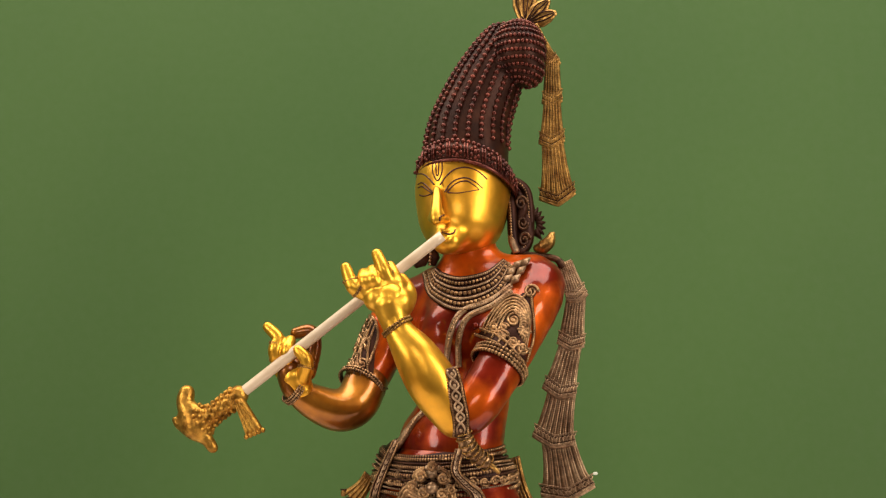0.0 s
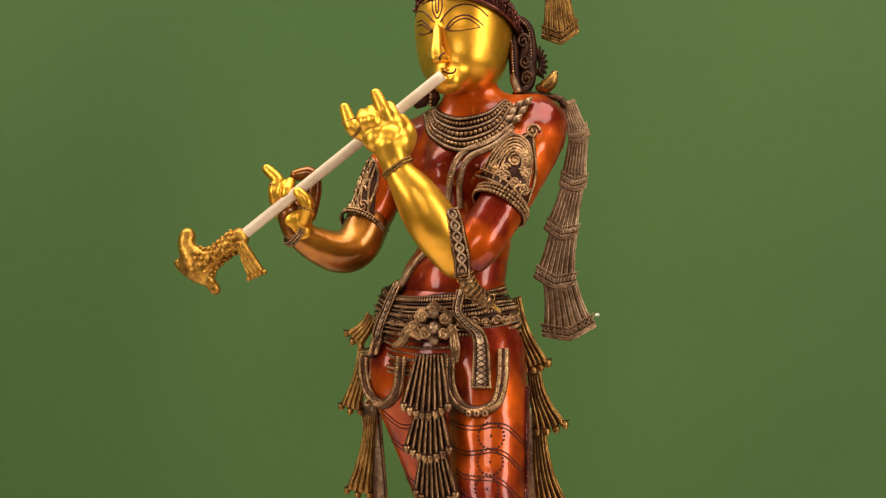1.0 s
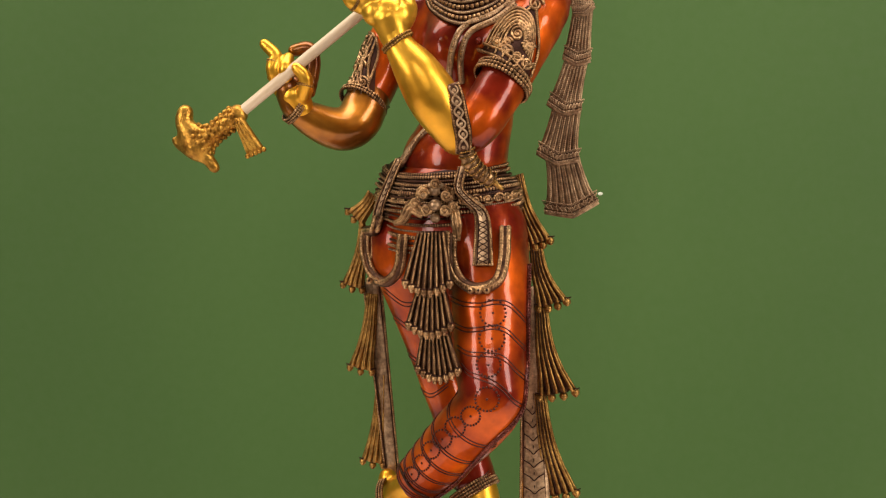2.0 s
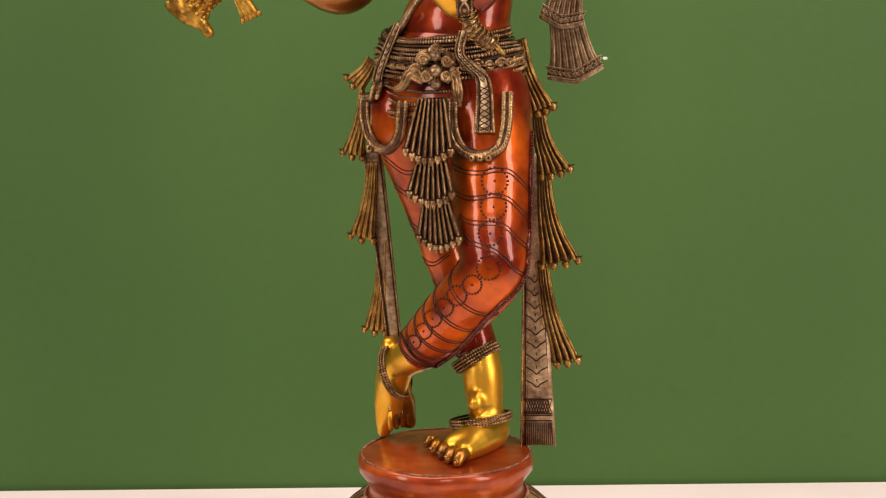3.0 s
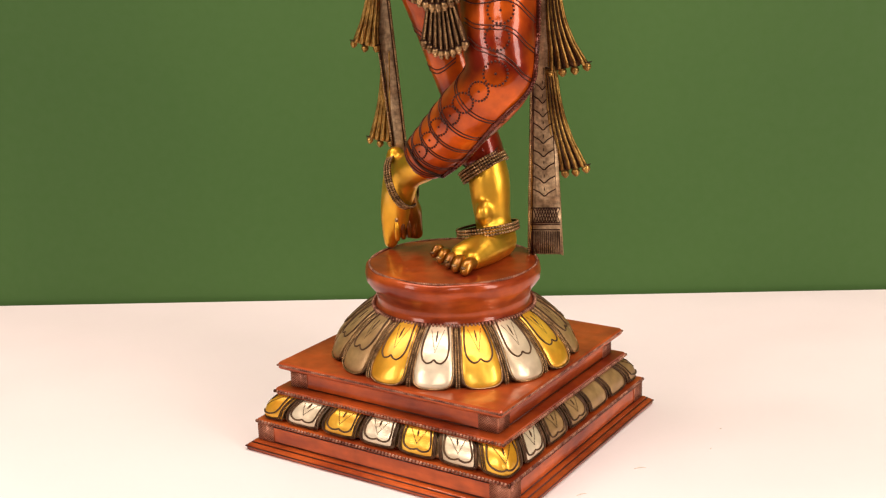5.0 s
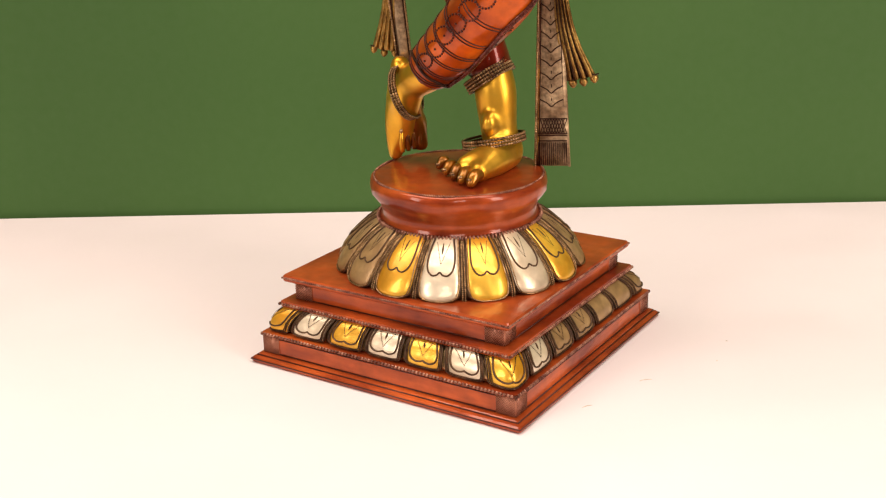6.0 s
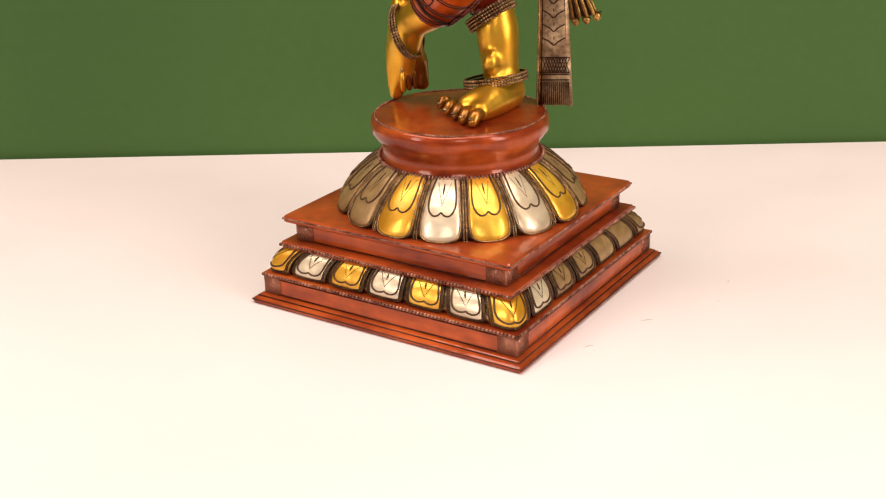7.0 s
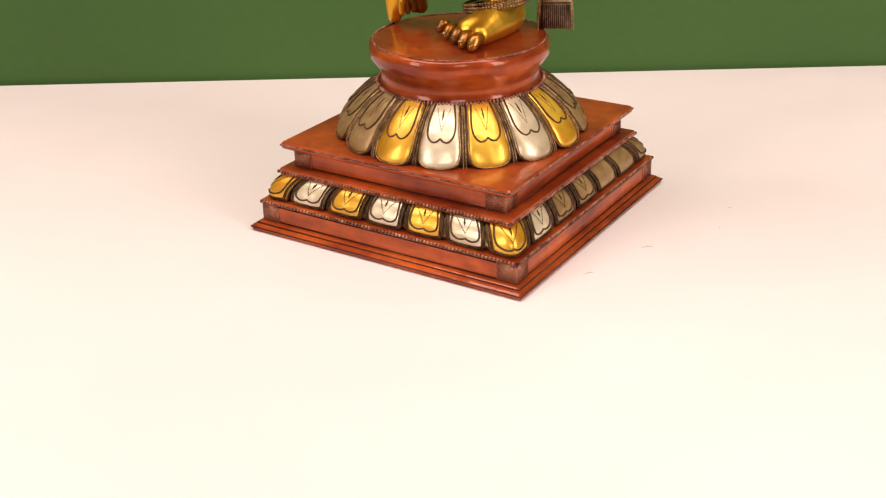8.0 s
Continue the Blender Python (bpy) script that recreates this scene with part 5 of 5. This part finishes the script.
for pts in ([(0.0141, -0.0450, 0.4341), (0.0151, -0.0550, 0.4122), (0.0228, -0.0600, 0.3971), (0.0359, -0.0620, 0.3919), (0.0499, -0.0550, 0.3976), (0.0550, -0.0450, 0.4139), (0.0560, -0.0380, 0.4382)],
            [(-0.0548, -0.0050, 0.4509), (-0.0588, -0.0100, 0.4278), (-0.0536, -0.0150, 0.4049), (-0.0412, -0.0220, 0.3960), (-0.0290, -0.0280, 0.4074), (-0.0250, -0.0340, 0.4322)]):
    line = press(curve(pts, 10), legs_f + legs_b, 0.010, 0.0030)
    statue.add(tube(line, 0.0046, 8), PATINA)
    for o in (-0.0026, 0.0026):
        statue.add(beads(line + (o, -0.0032, 0), 0.0023, 0.0025), ANTIQUE)
    for s in (-0.004, 0.0, 0.004):
        q = line[len(line) // 2] + np.array([s * 1.6, -0.0045, -0.0012])
        statue.add(ball(q, 0.0030, BALL), ANTIQUE)
        statue.add(ball(q + (0, -0.0024, 0), 0.0012), DARK)
for c, q, g in (((-0.0071, -0.0480, 0.4648), 0.0058, 1), ((0.0106, -0.0480, 0.4637), 0.0058, -1), ((-0.0052, -0.0500, 0.4523), 0.0055, -1), ((0.0098, -0.0500, 0.4513), 0.0055, 1), ((0.0017, -0.0460, 0.4727), 0.0050, 1),
                ((-0.0145, -0.0460, 0.4578), 0.0048, 1), ((0.0166, -0.0460, 0.4557), 0.0048, -1)):
    c = np.array(c)
    sp = [c + 0.78 * q * (1 - 0.8 * i / 21) * np.array([math.cos(g * 0.45 * i), -0.2, math.sin(g * 0.45 * i)]) for i in range(22)]
    statue.add(tube(np.array(sp), 0.0013, 6), ANTIQUE)
# apron of three pleated tiers
for top, low, w0, w1 in (((-0.0015, -0.0440, 0.4342), (-0.0033, -0.0560, 0.3980), 0.024, 0.038), ((-0.0013, -0.0500, 0.3946), (-0.0019, -0.0560, 0.3657), 0.022, 0.036), ((0.0009, -0.0480, 0.3616), (0.0036, -0.0520, 0.3314), 0.020, 0.034)):
    top, low = np.array(top), np.array(low)
    statue.add(pleats(curve([top, low], 8), (w0, w1), 7, 0.004, 0.002, across=(0.93, -0.36, 0)), DARK)
    a = np.array([0.93, -0.36, 0])
    for k in range(8):
        s = k / 7 - 0.5
        sag = -0.007 * math.cos(math.pi * s)
        ln = np.array([top + a * w0 * s * 0.9 + (0, -0.0065, 0), low + a * w1 * s + (0, -0.0065, sag)])
        statue.add(tube(ln, (0.0014, 0.0026), 6), PATINA)
        statue.add(beads(ln + (0, -0.0020, 0), 0.0010, 0.0015), ANTIQUE)
        statue.add(ball(ln[1] + (0, -0.001, -0.002), 0.0031, BALL), ANTIQUE)
        statue.add(ball(ln[1] + (0, -0.002, -0.0048), 0.0018), ANTIQUE)
        statue.add(tube(np.array([ln[1] + (-0.003, -0.001, 0.0004), ln[1] + (0, -0.0042, 0.0004), ln[1] + (0.003, -0.001, 0.0004)]), 0.0006, 5), DARK)
# hanging straps: bordered bands with crosshatched ends
for pts, ws in (([(0.0236, -0.0500, 0.4850), (0.0205, -0.0480, 0.4690), (0.0285, -0.0500, 0.4590), (0.0385, -0.0550, 0.4470), (0.0395, -0.0660, 0.4102)], (0.006, 0.0065, 0.0085, 0.0105, 0.0150)),
                ([(-0.0281, -0.0300, 0.4932), (-0.0369, -0.0340, 0.4728), (-0.0453, -0.0300, 0.4504), (-0.0464, -0.0300, 0.4166)], (0.0055, 0.0065, 0.0075, 0.0095))):
    line = press(curve(pts, 9), belt_egg + hip + torso + legs_f, 0.010, 0.0016)
    statue.add(pleats(line, ws, 1, 0.0024, 0.0004, across=(0.95, -0.3, 0)), TAUPE)
    w = np.interp(np.linspace(0, 1, len(line)), np.linspace(0, 1, len(ws)), ws)[:, None] * np.array([[0.48, -0.15, 0]])
    for sgn in (-1, 1):
        statue.add(beads(line + sgn * w + (0, -0.0022, 0), 0.0012, 0.0018), ANTIQUE)
        statue.add(tube(line + sgn * w * 0.66 + (0, -0.0028, 0), 0.0006, 5), DARK)
    n = len(line)
    for k in range(2, n - 10, 2):
        statue.add(tube(np.array([line[k] - w[k] * 0.3, line[k + 1], line[k] + w[k] * 0.3]) + (0, -0.0030, 0), 0.00045, 4), DARK)
    for k in range(n - 9, n - 1):
        for sgn in (-1, 1):
            statue.add(tube(np.array([line[k] - sgn * w[k] * 0.62, line[k + 1] + sgn * w[k + 1] * 0.62]) + (0, -0.0030, 0), 0.0004, 4), DARK)
    statue.add(beads(np.array([line[-1] - w[-1], line[-1] + w[-1]]) + (0, -0.0022, 0), 0.0013, 0.0020), ANTIQUE)

# ear ornament, spiked comb and small bird
ear = [(0.0638, 0.0060, 0.7129), (0.0697, 0.0040, 0.7163), (0.0793, 0.0080, 0.7081), (0.0818, 0.0100, 0.6859), (0.0800, 0.0080, 0.6631), (0.0717, 0.0020, 0.6545), (0.0671, -0.0020, 0.6660), (0.0660, -0.0020, 0.6907)]
statue.add(tube(curve(ear, 8, True), 0.0042, 8, True), DARK)
statue.add(beads(curve(ear, 8, True) + (-0.001, -0.004, 0), 0.0011, 0.0024), ANTIQUE)
statue.add(tube(curve([(0.0725, 0.0040, 0.7072), (0.0752, 0.0040, 0.6921), (0.0711, 0.0020, 0.6792)], 6), (0.002, 0.0055, 0.002), 10), DARK)
statue.add(tube(curve([(0.0659, -0.0010, 0.6786), (0.0662, -0.0030, 0.6633), (0.0698, -0.0040, 0.6518)], 6), (0.002, 0.0035, 0.003), 10), TAUPE)
statue.add(ball((0.0768, 0.0100, 0.6760), (0.009, 0.007, 0.018), BALL), DARK)
statue.add(ball((0.0721, 0.0120, 0.6901), (0.0105, 0.009, 0.027), BALL), DARK)
for c, q, g in (((0.0743, -0.0020, 0.6955), 0.0052, 1), ((0.0755, -0.0020, 0.6782), 0.0050, -1), ((0.0767, -0.0030, 0.6631), 0.0052, 1)):
    c = np.array(c)
    sp = [c + q * (1 - 0.8 * i / 19) * np.array([math.cos(g * 0.5 * i), -0.15, 1.3 * math.sin(g * 0.5 * i)]) for i in range(20)]
    statue.add(tube(np.array(sp), 0.0013, 6), PATINA)
for k in range(8):
    w = radians(75 - 17 * k)
    c = np.array((0.0817, 0.0120, 0.6799))
    tip = c + np.array([math.cos(w) * 0.0135, 0.002, math.sin(w) * 0.0185])
    statue.add(tube(np.array([c + (tip - c) * 0.4, tip]), (0.0045, 0.0006), 6), DARK)
statue.add(tube(curve([(0.0847, 0.0020, 0.6567), (0.0919, 0.0000, 0.6571), (0.0976, -0.0020, 0.6615), (0.1002, -0.0020, 0.6683)], 6), (0.0025, 0.0062, 0.0055, 0.0028), 10), GILT)
statue.add(tube(curve([(0.0992, -0.0020, 0.6674), (0.1026, -0.0030, 0.6690)], 3), (0.0028, 0.0008), 8), GILT)
for pts in ([(-0.0043, 0.0000, 0.6529), (-0.0111, -0.0050, 0.6461), (-0.0156, -0.0080, 0.6416)], [(-0.0004, 0.0000, 0.6578), (-0.0019, 0.0000, 0.6430)]):
    statue.add(tube(curve(pts, 6), (0.003, 0.006, 0.003), 8), DARK)
    statue.add(beads(curve(pts, 6) + (-0.002, -0.005, 0), 0.0014, 0.003), ANTIQUE)
statue.add(tube(curve([(0.0654, 0.0060, 0.6520), (0.0822, 0.0020, 0.6509), (0.1021, 0.0000, 0.6472), (0.1096, 0.0000, 0.6393)], 6), (0.003, 0.003, 0.003, 0.004), 8), PATINA)

statue_ob = new("statue", statue.mesh("statue"))
tagged(statue_ob, "flute-playing metal figure, red lacquer and gold, tall beaded crown", "statue")

# ---- flute ----
flute = new("flute")
tagged(flute, "pale bamboo flute with gilded bird-shaped end, held at the lips", "flute")
F0, F1 = np.array((0.0112, -0.0600, 0.6552)), np.array((-0.1574, -0.0400, 0.5285))
fl = curve([F0, F1], 24)
part("pipe", [tube(fl, 0.0044, 20)], BAMBOO, flute)
d = (F1 - F0) / np.linalg.norm(F1 - F0)
part("mouth_hole", [tube(np.array([F0 - d * 0.0002, F0 + d * 0.001]), 0.0026, 14)], DARK, flute)
E0, E1 = np.array((-0.1556, -0.0400, 0.5303)), np.array((-0.1900, -0.0360, 0.5060))
end = [*chain((E0, 0.0082), (E0 * 0.5 + E1 * 0.5, 0.0074), (E1, 0.0098)), *chain((E1, 0.0095), ((-0.1950, -0.0360, 0.5151), 0.0088), ((-0.2002, -0.0360, 0.5256), 0.0068), ((-0.1991, -0.0360, 0.5334), 0.0062)),
       *chain((E1, 0.006), ((-0.2022, -0.0360, 0.5074), 0.0045), ((-0.2084, -0.0360, 0.5115), 0.0022)), *chain(((-0.1880, -0.0360, 0.5028), 0.006), ((-0.1803, -0.0360, 0.4946), 0.0046), ((-0.1759, -0.0360, 0.4887), 0.0042)),
       *chain(((-0.1916, -0.0360, 0.5105), 0.006), ((-0.1887, -0.0360, 0.5182), 0.004))]
fin = part("finial", [solid(end, 0.0013, 0.006)], FINIAL, flute, "gilded bird-shaped end")
sc = []
for i in range(9):
    c = E0 + (E1 - E0) * (0.05 + 0.105 * i)
    for k in range(10):
        w = 2 * math.pi * k / 10 + i * 0.3
        a = np.cross(d, (0, 0, 1))
        a /= np.linalg.norm(a)
        b = np.cross(d, a)
        sc.append(ball(snap([c + 0.01 * (a * math.cos(w) + b * math.sin(w))], end, 0.006, 0.0002)[0], 0.0021))
tagged(part("scale_relief", sc, FINIAL, fin), kind="stuff")
top, low = np.array((-0.1536, -0.0440, 0.5263)), np.array((-0.1398, -0.0440, 0.4993))
part("tassel", [pleats(curve([top, low], 6), (0.008, 0.012, 0.016), 4, 0.003, 0.002), *[ball(low + np.array([0.95, -0.2, 0.35]) * 0.016 * s + (0, -0.003, 0), 0.0022) for s in np.linspace(-0.45, 0.45, 5)]], FINIAL, flute, "gilded pleated tassel")

# ---- marks on wall and table ----
chip = part("paint_chip", [ball((0, 0, 0), (0.0030, 0.0006, 0.0018), BALL)], NICK, None, "small pale chip in the green paint", )
tagged(chip, category="mark")
chip.location = (0.1509, 0.3831, 0.4797)
for x, y, l, w in ((0.212, -0.040, 0.0012, 60), (0.152, -0.078, 0.005, 15), (0.105, -0.125, 0.0045, 30), (0.225, 0.0, 0.0010, 0)):
    s = part("speck", [tube(curve([(-l, 0, 0.0003), (0, l * 0.15, 0.0005), (l, 0, 0.0003)], 4), (0.0002, 0.0005, 0.0002), 6, flat=0.5)], GRIME, None, "thin brown scuff on the cream cover")
    tagged(s, category="mark")
    s.matrix_world = pose(x, y, -0.0025, 0, 0, w)
